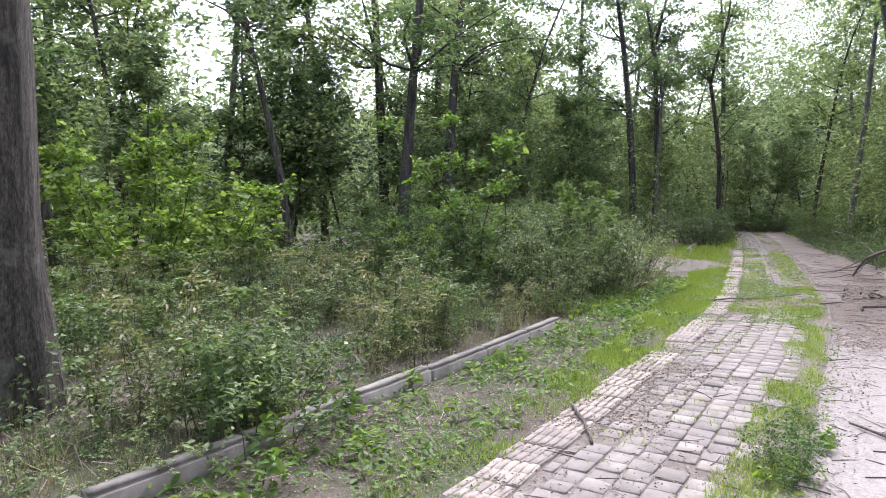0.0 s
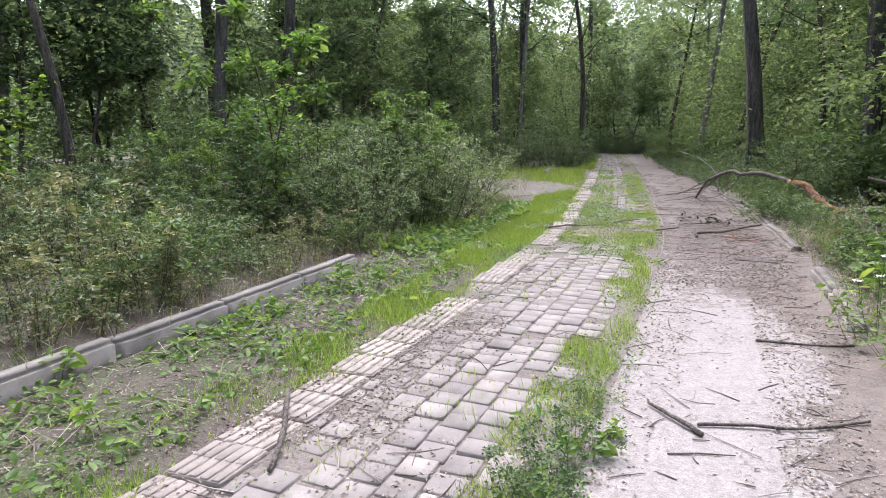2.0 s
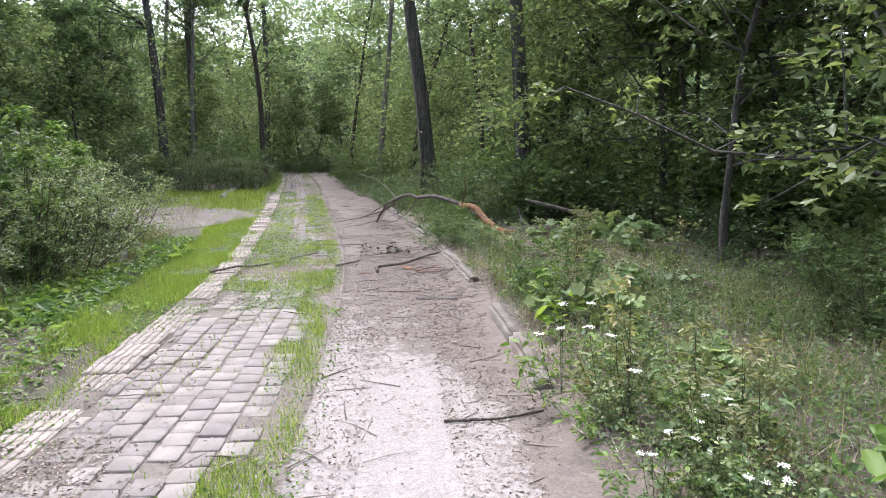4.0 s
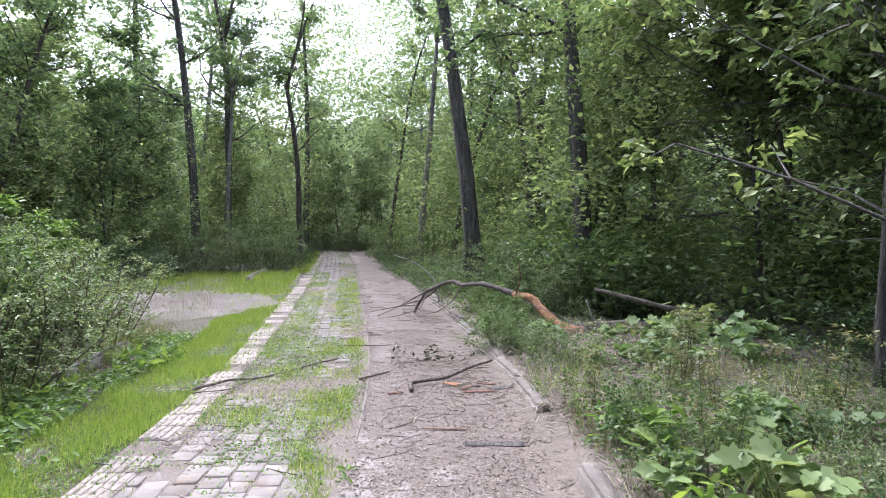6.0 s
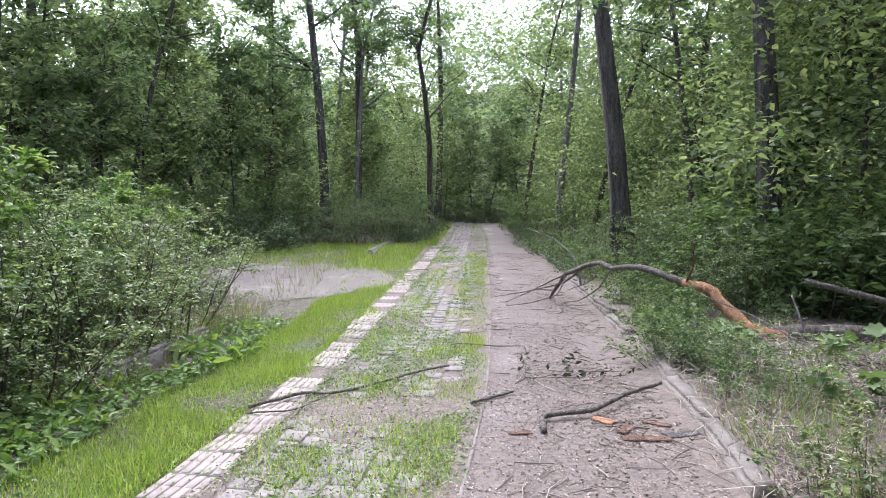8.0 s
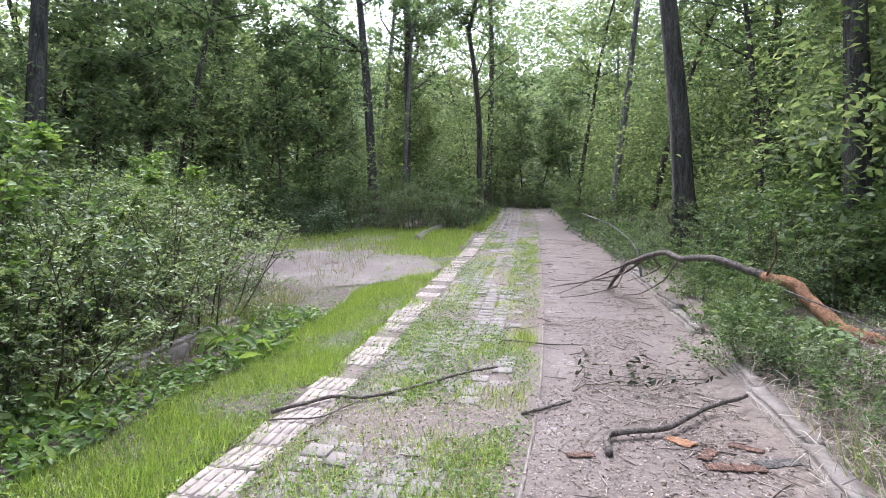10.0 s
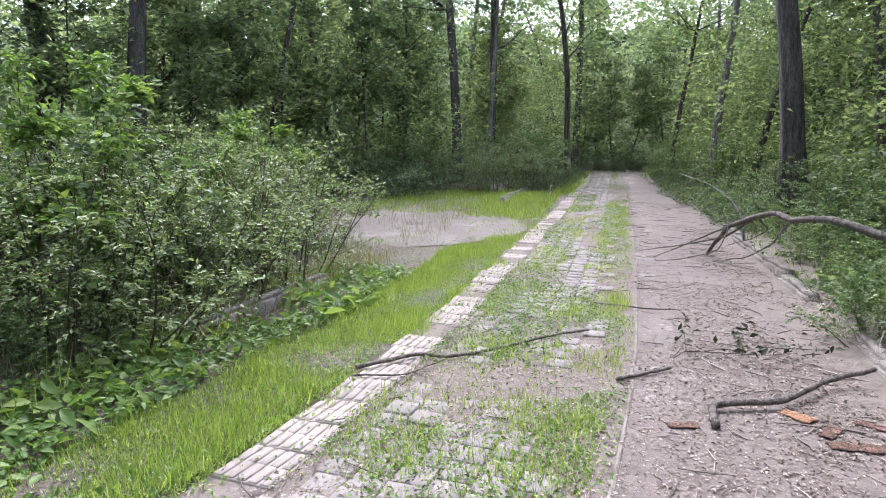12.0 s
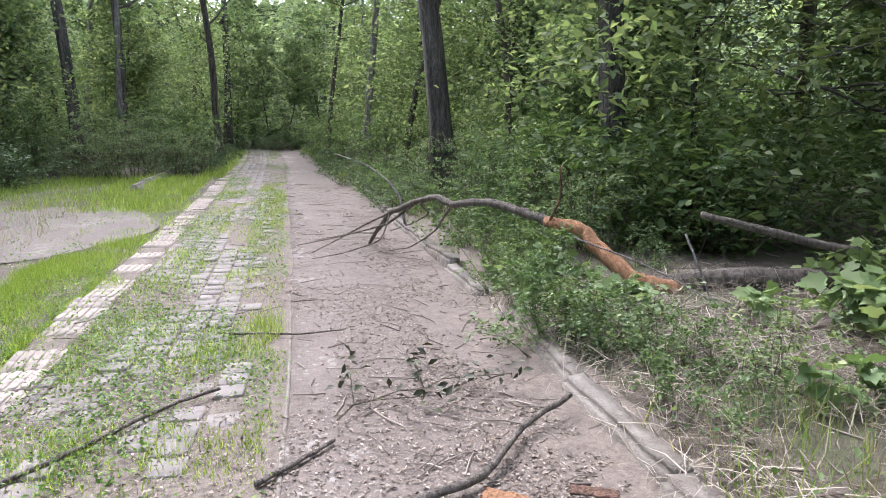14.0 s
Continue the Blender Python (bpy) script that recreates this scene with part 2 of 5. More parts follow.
def mesh(name, verts, faces, mat, smooth=False):
    me = bpy.data.meshes.new(name)
    verts = np.asarray(verts, dtype=np.float32).reshape(-1, 3)
    if isinstance(faces, np.ndarray):
        n, k = faces.shape
        me.vertices.add(len(verts))
        me.vertices.foreach_set("co", verts.ravel())
        me.loops.add(n * k)
        me.loops.foreach_set("vertex_index", faces.astype(np.int32).ravel())
        me.polygons.add(n)
        me.polygons.foreach_set("loop_start", np.arange(0, n * k, k, dtype=np.int32))
        me.update(calc_edges=True)
        me.validate()
    else:
        me.from_pydata(verts.tolist(), [], faces)
    if smooth:
        me.polygons.foreach_set("use_smooth", [True] * len(me.polygons))
    me.materials.append(mat)
    return me


def piece(name, me, parent, label=""):
    ob = new(name, me)
    ob.parent = parent
    return tagged(ob, label) if label else ob


def part(name, bm, mat, parent, label=""):
    me = bpy.data.meshes.new(name)
    bm.to_mesh(me)
    bm.free()
    me.materials.append(mat)
    return piece(name, me, parent, label)


def tubes(lines, sides=6, rng=None, rough=0.0):
    """Tapered limbs: each line is a list of (place, radius). Returns vertices and quads."""
    verts, faces = [], []
    ring = np.linspace(0, 2 * np.pi, sides, endpoint=False)
    for line in lines:
        places = np.array([p for p, _ in line], float)
        radii = np.array([r for _, r in line], float)
        way = np.gradient(places, axis=0)
        way /= np.linalg.norm(way, axis=1, keepdims=True) + 1e-9
        ref = np.array([1.0, 0.13, 0.2]) if abs(way[:, 2]).mean() > 0.7 else np.array([0.1, 0.05, 1.0])
        side = np.cross(way, ref)
        side /= np.linalg.norm(side, axis=1, keepdims=True) + 1e-9
        over = np.cross(way, side)
        base = sum(len(v) for v in verts)
        r = radii[:, None] * np.ones(sides)
        if rng is not None and rough:
            r = r * (1 + rng.normal(0, rough, r.shape))
        v = places[:, None] + r[..., None] * (np.cos(ring)[None, :, None] * side[:, None] + np.sin(ring)[None, :, None] * over[:, None])
        verts.append(v.reshape(-1, 3))
        n = len(line)
        i, j = np.meshgrid(np.arange(n - 1), np.arange(sides), indexing="ij")
        k = (j + 1) % sides
        faces.append(np.stack([base + i * sides + j, base + i * sides + k, base + (i + 1) * sides + k, base + (i + 1) * sides + j], -1).reshape(-1, 4))
        tip = base + (n - 1) * sides
        if sides == 6:
            faces.append(np.array([[tip, tip + 1, tip + 2, tip + 3], [tip, tip + 3, tip + 4, tip + 5], [base + 3, base + 2, base + 1, base], [base + 5, base + 4, base + 3, base]]))
    return np.concatenate(verts), np.concatenate(faces)


# leaf outlines: along, across, up; and triangles
OUTLINES = {
    "small": (np.array([(0, 0, 0), (0.45, -0.5, 0.09), (1, 0, -0.1), (0.45, 0.5, 0.09)]), np.array([(0, 1, 2), (0, 2, 3)])),
    "oval": (np.array([(0, 0, 0), (0.22, -0.4, 0.06), (0.55, -0.5, 0.07), (0.82, -0.25, 0.0), (1, 0, -0.12), (0.82, 0.25, 0.0), (0.55, 0.5, 0.07), (0.22, 0.4, 0.06), (0.5, 0, 0)]),
             np.array([(8, 0, 1), (8, 1, 2), (8, 2, 3), (8, 3, 4), (8, 4, 5), (8, 5, 6), (8, 6, 7), (8, 7, 0)])),
    "lobed": (np.array([(0, 0, 0), (-0.12, -0.3, 0.05), (0.2, -0.55, 0.08), (0.35, -0.36, 0.05), (0.68, -0.42, 0.03), (0.72, -0.2, 0.02), (1, 0, -0.14), (0.72, 0.2, 0.02), (0.68, 0.42, 0.03), (0.35, 0.36, 0.05), (0.2, 0.55, 0.08), (-0.12, 0.3, 0.05), (0.38, 0, -0.02)]),
              np.array([(12, i, (i + 1) % 12) for i in range(12)])),
    "blade": (np.array([(0, -0.5, 0), (0, 0.5, 0), (0.55, -0.4, 0.0), (0.55, 0.4, 0.0), (0.92, 0, -0.42)]), np.array([(0, 2, 1), (1, 2, 3), (2, 4, 3)])),
}


def leaves(base, way, up, length, width, outline="small"):
    """One leaf for each row: where it starts, where it points, its upper side, its size. Returns vertices and triangles."""
    shape, tris = OUTLINES[outline]
    way = way / (np.linalg.norm(way, axis=1, keepdims=True) + 1e-9)
    side = np.cross(way, up)
    side /= np.linalg.norm(side, axis=1, keepdims=True) + 1e-9
    top = np.cross(side, way)
    v = (base[:, None] + way[:, None] * (shape[None, :, 0:1] * length[:, None, None]) + side[:, None] * (shape[None, :, 1:2] * width[:, None, None])
         + top[:, None] * (shape[None, :, 2:3] * length[:, None, None]))
    f = tris[None] + (np.arange(len(base)) * len(shape))[:, None, None]
    return v.reshape(-1, 3), f.reshape(-1, 3)


def joined(pieces):
    verts, faces, n = [], [], 0
    for v, f in pieces:
        verts.append(v)
        faces.append(f + n)
        n += len(v)
    return np.concatenate(verts), np.concatenate(faces)


def unit(rng, n, flat=1.0):
    v = rng.normal(size=(n, 3)) * (1, 1, flat)
    return v / (np.linalg.norm(v, axis=1, keepdims=True) + 1e-9)


def twig_leaves(rng, starts, ways, lengths, per, size, outline="small", slim=0.5, flat=0.35):
    """Leaves set along twigs, in turn to either side, more or less level."""
    n = len(starts)
    f = rng.uniform(0.15, 1.0, (n, per))
    base = starts[:, None] + ways[:, None] * (lengths[:, None] * f)[..., None]
    base = base + rng.normal(0, size * 0.35, base.shape)
    way = ways[:, None] * 0.6 + rng.normal(size=base.shape) * (1, 1, flat)
    way[..., 2] -= 0.15
    up = rng.normal(size=base.shape) * 0.55 + (0, 0, 1)
    m = n * per
    ln = size * rng.uniform(0.6, 1.25, m)
    return leaves(base.reshape(m, 3), way.reshape(m, 3), up.reshape(m, 3), ln, ln * slim * rng.uniform(0.8, 1.2, m), outline)


def limb(rng, start, way, length, r0, r1, n=7, wander=0.12, lift=0.0):
    """A crooked, tapering limb as a line for tubes()."""
    p, d = np.array(start, float), np.array(way, float) / np.linalg.norm(way)
    line = []
    for i in range(n):
        line.append((p.copy(), r0 + (r1 - r0) * i / (n - 1)))
        d = d + rng.normal(0, wander, 3) + (0, 0, lift)
        d /= np.linalg.norm(d)
        p = p + d * length / (n - 1)
    return line


def tall_tree(rng, height, radius, crown_from, reach, clusters, per, size, lean=(0, 0), fork=False, wander=0.05, sides=6):
    """Trunk and crown meshes' data for a forest tree with a bare lower trunk."""
    trunk = limb(rng, (0, 0, -0.15), (lean[0], lean[1], 1), height * (0.6 if fork else 1.0), radius * 1.05, radius * (0.6 if fork else 0.15), 12, wander)
    trunk[0] = (trunk[0][0], radius * 1.5)
    lines = [trunk]
    if fork:
        top = trunk[-1][0]
        for k in (-1, 1):
            lines.append(limb(rng, top, (0.25 * k + rng.normal(0, 0.1), rng.normal(0, 0.15), 1), height * 0.42, radius * 0.55, radius * 0.1, 9, 0.06))
    starts, ways, lens = [], [], []
    spine = [pt for line in lines for pt in line if pt[0][2] > crown_from]
    count = max(8, clusters // 5)
    for k in range(count):
        p, r = spine[int(rng.integers(len(spine)))]
        a = rng.uniform(0, 2 * np.pi)
        ln = reach * rng.uniform(0.5, 1.1) * (1.15 - 0.6 * p[2] / height)
        arm = limb(rng, p, (np.cos(a), np.sin(a), rng.uniform(0.1, 0.9)), ln, max(0.02, r * 0.4), 0.008, 5, 0.18, 0.03)
        lines.append(arm)
        for _ in range(5):
            q = arm[int(rng.integers(1, 5))][0]
            w = unit(rng, 1, 0.5)[0]
            ll = reach * rng.uniform(0.15, 0.4)
            lines.append([(q, 0.012), (q + w * ll, 0.004)])
            starts.append(q), ways.append(w), lens.append(ll)
    starts, ways, lens = np.array(starts), np.array(ways), np.array(lens)
    sub = 5
    s2 = np.repeat(starts, sub, 0) + np.repeat(ways * lens[:, None], sub, 0) * rng.uniform(0.1, 1.0, (len(starts) * sub, 1))
    w2 = unit(rng, len(s2), 0.5)
    crown = twig_leaves(rng, s2, w2, rng.uniform(0.2, 0.6, len(s2)) * reach * 0.3, per, size)
    thick, arms, thin = [q for q in lines if len(q) > 7], [q for q in lines if len(q) == 5], [q for q in lines if len(q) <= 3]
    return joined([tubes(thick, sides, rng, 0.06), tubes(arms, 4), tubes(thin, 3)]), crown


def bushy(rng, height, spread, stems, twigs, per, size, outline="small", slim=0.5, stem_r=0.012, low=0.15):
    """Stems and leaves of a shrub or a tall weed."""
    lines, starts, ways, lens = [], [], [], []
    for _ in range(stems):
        a, out = rng.uniform(0, 2 * np.pi), rng.uniform(0.0, 1.0) ** 0.7
        h = height * rng.uniform(0.65, 1.05) * (1 - 0.35 * out)
        b = np.array([np.cos(a), np.sin(a), 0]) * spread * out * 0.45
        way = np.array([np.cos(a) * spread * out * 0.5, np.sin(a) * spread * out * 0.5, h])
        line = limb(rng, b + (0, 0, -0.05), way, np.linalg.norm(way), stem_r, stem_r * 0.3, 5, 0.13)
        lines.append(line)
        for _ in range(twigs):
            f = low + (1 - low) * rng.uniform() ** 0.8
            q = line[min(4, int(f * 4.99))][0] + rng.normal(0, 0.02, 3)
            w = unit(rng, 1, 0.45)[0] + np.array([0, 0, 0.25])
            ll = spread * rng.uniform(0.12, 0.38) * (1.1 - 0.7 * f)
            starts.append(q), ways.append(w), lens.append(ll)
            lines.append([(q, stem_r * 0.35), (q + w * ll, stem_r * 0.14)])
    thick, thin = [q for q in lines if len(q) > 3], [q for q in lines if len(q) <= 3]
    thin = thin[::2] if stem_r > 0.006 else thin[:2]
    return joined([tubes(thick, 3), tubes(thin, 3)]), twig_leaves(rng, np.array(starts), np.array(ways), np.array(lens), per, size, outline, slim)


def plant(name, data, woody, leafy, stem_name, crown_name, label, category, group=""):
    """A plant of two parts under an Empty at its foot."""
    root = new(name)
    frame_part = piece(stem_name, mesh(stem_name, *data[0], woody, True), root)
    if stem_name != "trunk":
        tagged(frame_part, kind="stuff")
    piece(crown_name, mesh(crown_name, *data[1], leafy), root)
    return tagged(root, label, category, group)


def put(first, spots, lean=0.0):
    """The first one moves to the first spot, copies stand on the others. Spots: x, y, turn, size."""
    made = []
    for k, (x, y, turn, size) in enumerate(spots):
        m = pose(x, y, gz(x, y), lean * math.sin(7.1 * x + y), lean * math.cos(3.3 * y - x), turn)
        ob = first if k == 0 else copy_thing(first, m)
        ob.matrix_basis = m
        ob.scale = (size, size, size)
        made.append(ob)
    return made


# ---- the line of the path: x of the tactile strip's outer edge for each y ----
KNOTS_Y = (-30, -8, 0, 3, 5, 7.5, 10, 12, 16, 22, 33, 42, 60)
KNOTS_X = (-6.5, -2.9, -1.82, -1.48, -1.26, -0.96, -0.72, -0.62, -0.66, -0.78, -1.12, -1.6, -3.4)
FINE_Y = np.linspace(-30, 60, 901)
FINE_X = np.convolve(np.pad(np.interp(FINE_Y, KNOTS_Y, KNOTS_X), 12, mode="edge"), np.ones(25) / 25, "valid")


def line_x(y):
    return np.interp(y, FINE_Y, FINE_X)


def heading(y):
    """The path's turn from +y, in radians, to the left."""
    return -np.arctan((line_x(y + 0.2) - line_x(y - 0.2)) / 0.4)


def gz(x, y):
    """The height of the ground."""
    u = x - float(line_x(y))
    off = max(0.0, -1.42 - u, u - 3.1)
    k = min(1.0, 0.5 * min(1.0, off / 0.12) + off / 2.5)
    wave = 0.5 * math.sin(x * 0.9 + 1.3) * math.cos(y * 0.7) + 0.5 * math.sin(x * 0.37 - y * 0.53)
    inside = -0.035 if -0.02 < u < 3.1 else -0.008
    return inside * (1 - k) + k * (0.035 + 0.06 * wave)

# ---- ground ----


def sheet(name, xs, ys, height, mat):
    gx, gy = np.meshgrid(xs, ys)
    z = np.array([height(a, b) for a, b in zip(gx.ravel(), gy.ravel())])
    n, m = len(xs), len(ys)
    i, j = np.meshgrid(np.arange(n - 1), np.arange(m - 1))
    a = (j * n + i).ravel()
    return mesh(name, np.stack([gx.ravel(), gy.ravel(), z], 1), np.stack([a, a + 1, a + 1 + n, a + n], 1), mat, True)


far = (100, 250, 700, 2500)
grid_x = np.concatenate([-np.array(far[::-1]), np.arange(-50, -10, 2.0), np.arange(-10, 10, 0.16), np.arange(10, 51, 2.0), far])
grid_y = np.concatenate([-np.array(far[::-1]), np.arange(-40, -4, 2.0), np.arange(-4, 26, 0.2), np.arange(26, 90, 1.5), far])
ground = tagged(new("ground", sheet("ground", grid_x, grid_y, gz, SOIL)), "brown woodland soil with moss and leaf litter", "ground", kind="structure")


def strip(name, y0, y1, u0, u1, z, mat, step=0.2, across=9, wobble=0.004, ragged=0.0):
    """A long sheet that follows the path's line, with a skirt on both edges."""
    ys, us = np.arange(y0, y1 + step, step), np.linspace(u0, u1, across)
    verts, n = [], across + 2
    for y in ys:
        a = line_x(y)
        e0 = ragged * noise.noise((y * 1.3, 3.1, u0))
        e1 = ragged * noise.noise((y * 1.3, 7.7, u1))
        row = [(a + u + (e0 if k == 0 else e1 if k == across - 1 else 0), y, z + wobble * noise.noise((u * 1.7, y * 0.8, z * 9))) for k, u in enumerate(us)]
        verts += [(row[0][0], y, z - 0.12), *row, (row[-1][0], y, z - 0.12)]
    i, j = np.meshgrid(np.arange(n - 1), np.arange(len(ys) - 1))
    a = (j * n + i).ravel()
    return mesh(name, verts, np.stack([a, a + 1, a + 1 + n, a + n], 1), mat)


road = tagged(new("road", strip("road", -12, 46, 1.6, 3.02, 0.0, SLAB, 0.2, 9, 0.01, 0.03)), "pale worn concrete lane, dusty and muddy further on", "road", kind="structure")
pavement = tagged(new("pavement", strip("pavement", -12, 46, 0.31, 1.72, -0.006, BED, 0.2, 15, 0.009)), "footway of small concrete pavers with overgrown joints", "pavement", kind="structure")
guide = tagged(new("tactile_path", strip("tactile_path", -12, 46, 0.0, 0.31, -0.014, BED, 0.2, 3, 0.003)), "strip of cream ribbed tactile tiles along the footway", "pavement", kind="structure")

# a bare sandy turning to the side, and trodden earth beside the left kerb


def patch(name, cx, cy, rx, ry, turn, z, mat, label):
    n, rings = 40, 6
    verts, faces = [(cx, cy, z)], []
    for k in range(1, rings + 1):
        for i in range(n):
            a = 2 * math.pi * i / n
            f = k / rings * (1 + 0.22 * noise.noise((math.cos(a) * 1.6 + cx, math.sin(a) * 1.6, cy)))
            x, y = rx * f * math.cos(a), ry * f * math.sin(a)
            c, s = math.cos(radians(turn)), math.sin(radians(turn))
            px, py = cx + x * c - y * s, cy + x * s + y * c
            verts.append((px, py, max(z * (1 if k < rings else 0.2), gz(px, py) + (0.012 if k < rings else -0.02)) + 0.006 * noise.noise((px * 2, py * 2, 0))))
    for i in range(n):
        faces.append((0, 1 + i, 1 + (i + 1) % n))
        for k in range(rings - 1):
            a, b = 1 + k * n, 1 + (k + 1) * n
            faces.append((a + i, b + i, b + (i + 1) % n, a + (i + 1) % n))
    return tagged(new(name, mesh(name, verts, faces, mat, True)), label, "ground", kind="structure")


patch("sandy_turning", -2.7, 18.2, 1.9, 2.6, 10, 0.012, SAND, "pale bare sandy turning beside the footway")

# ---- pavers and tactile tiles ----


def block(sx, sy, sz, bevel=0.006):
    """A small block with chamfered upper edges, its top at z = 0."""
    x, y, b = sx / 2, sy / 2, bevel
    v = [(-x, -y, -sz), (x, -y, -sz), (x, y, -sz), (-x, y, -sz), (-x, -y, -b), (x, -y, -b), (x, y, -b), (-x, y, -b), (-x + b, -y + b, 0), (x - b, -y + b, 0), (x - b, y - b, 0), (-x + b, y - b, 0)]
    f = [(0, 1, 5, 4), (1, 2, 6, 5), (2, 3, 7, 6), (3, 0, 4, 7), (4, 5, 9, 8), (5, 6, 10, 9), (6, 7, 11, 10), (7, 4, 8, 11), (8, 9, 10, 11)]
    return np.array(v), np.array(f)


rng = np.random.default_rng(4)
paver_meshes = [mesh("paver", *block(0.15 + 0.004 * k, 0.145 + 0.003 * (k % 3), 0.06, 0.006), PAVER) for k in range(-1, 2)]
half_paver = mesh("paver", *block(0.068, 0.145, 0.06, 0.006), PAVER)
rest = []
COLS, PITCH_U, PITCH_Y = 6, 0.165, 0.16
for row in range(-60, 285):
    for col in range(-1, COLS):
        u, y = 0.4775 + col * PITCH_U + (0.042 if col < 0 else 0), row * PITCH_Y + (0.08 if col % 2 else 0.0) + rng.normal(0, 0.005)
        silt = 0.5 + 0.9 * noise.noise((u * 2.6, y * 1.1, 6.6)) + 0.35 * noise.noise((u * 7, y * 5, 2.6))
        if col == 5 and rng.uniform() > 0.45 or col < 0 and rng.uniform() > 0.7 or rng.uniform() > 0.97:
            continue
        sunk = 0.004 * max(0.0, silt) if y < 9 else min(0.026, min(1.0, (y - 9) / 2.5) * min(0.024, 0.05 * max(0.0, silt - 0.36)))
        a = heading(y)
        x = line_x(y) + u / math.cos(a)
        m = pose(x + rng.normal(0, 0.004), y, 0.007 - sunk + rng.normal(0, 0.003), rng.normal(0, 1.1), rng.normal(0, 1.1), math.degrees(a) + rng.normal(0, 1.6))
        if 3.0 < y < 10.2:
            ob = piece("paver", half_paver if col < 0 else paver_meshes[int(rng.integers(3))], pavement)
            ob.matrix_basis = m
        else:
            v, f = block(0.068 if col < 0 else 0.15, 0.145, 0.06, 0.006)
            v = np.array([m @ Vector(p) for p in v])
            rest.append((v, f))
far_pavers = tagged(piece("pavers_beyond", mesh("pavers_beyond", *joined(rest), PAVER), pavement), "sunken concrete pavers, half buried", kind="stuff")


def ribbed_tile():
    """A square tile with long raised bars."""
    parts = [block(0.296, 0.296, 0.05, 0.004)]
    for k in range(5):
        for h in (-1, 1):
            v, f = block(0.04, 0.142, 0.014, 0.005)
            parts.append((v + (-0.116 + 0.058 * k, h * 0.0725, 0.008), f))
    return mesh("tactile_tile", *joined(parts), TACTILE)


tile_mesh = ribbed_tile()
for row in range(-36, 140):
    y = row * 0.312
    gone = 0.06 if y < 9 else 0.1 if y < 26 else 0.3
    if rng.uniform() < gone:
        continue
    a = heading(y)
    ob = piece("tactile_tile", tile_mesh, guide)
    ob.matrix_basis = pose(line_x(y) + 0.152 + rng.normal(0, 0.012), y, (0.0 if y < 9 else -0.006) + rng.normal(0, 0.005), rng.normal(0, 1.8), rng.normal(0, 2.0), math.degrees(a) + rng.normal(0, 2.5))

# ---- kerbs ----


def kerb_stone(rng, length, wide, high, worn):
    """One kerb length with rounded, chipped edges."""
    bm = bmesh.new()
    bmesh.ops.create_cube(bm, size=1)
    bmesh.ops.scale(bm, vec=(wide, length, high), verts=bm.verts)
    bmesh.ops.translate(bm, vec=(0, 0, high / 2 - 0.15), verts=bm.verts)
    bmesh.ops.subdivide_edges(bm, edges=[e for e in bm.edges if abs(e.verts[0].co.y - e.verts[1].co.y) > 0.1], cuts=17)
    top = [e for e in bm.edges if min(e.verts[0].co.z, e.verts[1].co.z) > high / 2 - 0.16 and abs(e.verts[0].co.x - e.verts[1].co.x) < 0.001]
    bmesh.ops.bevel(bm, geom=top, offset=0.03, segments=4, affect="EDGES")
    shift = rng.uniform(0, 50)
    for v in bm.verts:
        if v.co.z > 0:
            v.co += Vector((noise.noise((v.co.y * 5 + shift, v.co.x * 9, 1)), 0, noise.noise((v.co.y * 6 + shift, v.co.x * 12, 5)))) * worn + Vector((noise.noise((v.co.y * 19 + shift, v.co.x * 30, 2)), 0, noise.noise((v.co.y * 23 + shift, v.co.x * 30, 7)))) * worn * 0.25
    me = bpy.data.meshes.new("kerb_stone")
    bm.to_mesh(me)
    bm.free()
    me.polygons.foreach_set("use_smooth", [True] * len(me.polygons))
    return me


def kerb(name, u, spans, wide, high, mat, worn, tilt, label):
    root = tagged(new(name), label, "kerb", kind="structure")
    shapes = [kerb_stone(rng, 0.97, wide, high + 0.15, worn) for _ in range(4)]
    for me in shapes:
        me.materials.append(mat)
    for y0, y1 in spans:
        for y in np.arange(y0 + 0.5, y1, 1.0):
            ob = piece("kerb_stone", shapes[int(rng.integers(4))], root)
            a = heading(y)
            ob.matrix_basis = pose(line_x(y) + u + rng.normal(0, 0.012), y, rng.normal(0, 0.004 * tilt), rng.normal(0, tilt * 0.4), rng.normal(0, tilt), math.degrees(a) + rng.normal(0, tilt * 0.6))


kerb("kerb_left", -1.37, [(-12, 8.2), (11.4, 13.8), (23, 34)], 0.14, 0.12, KERB, 0.005, 1.2, "grey concrete kerb, mossy and overgrown by weeds")
edging = tagged(new("edging", strip("edging", 9.6, 14.2, 1.58, 1.6, 0.002, KERB_PALE, 0.15, 3, 0.008, 0.01)), "thin pale concrete edging between footway and lane", "edging", kind="structure")
kerb("kerb_right", 3.08, [(-12, 5), (6.8, 8.6), (10.1, 12.9), (13.9, 26)], 0.15, 0.085, KERB_PALE, 0.015, 4.0, "pale crumbling concrete kerb with earth against it")



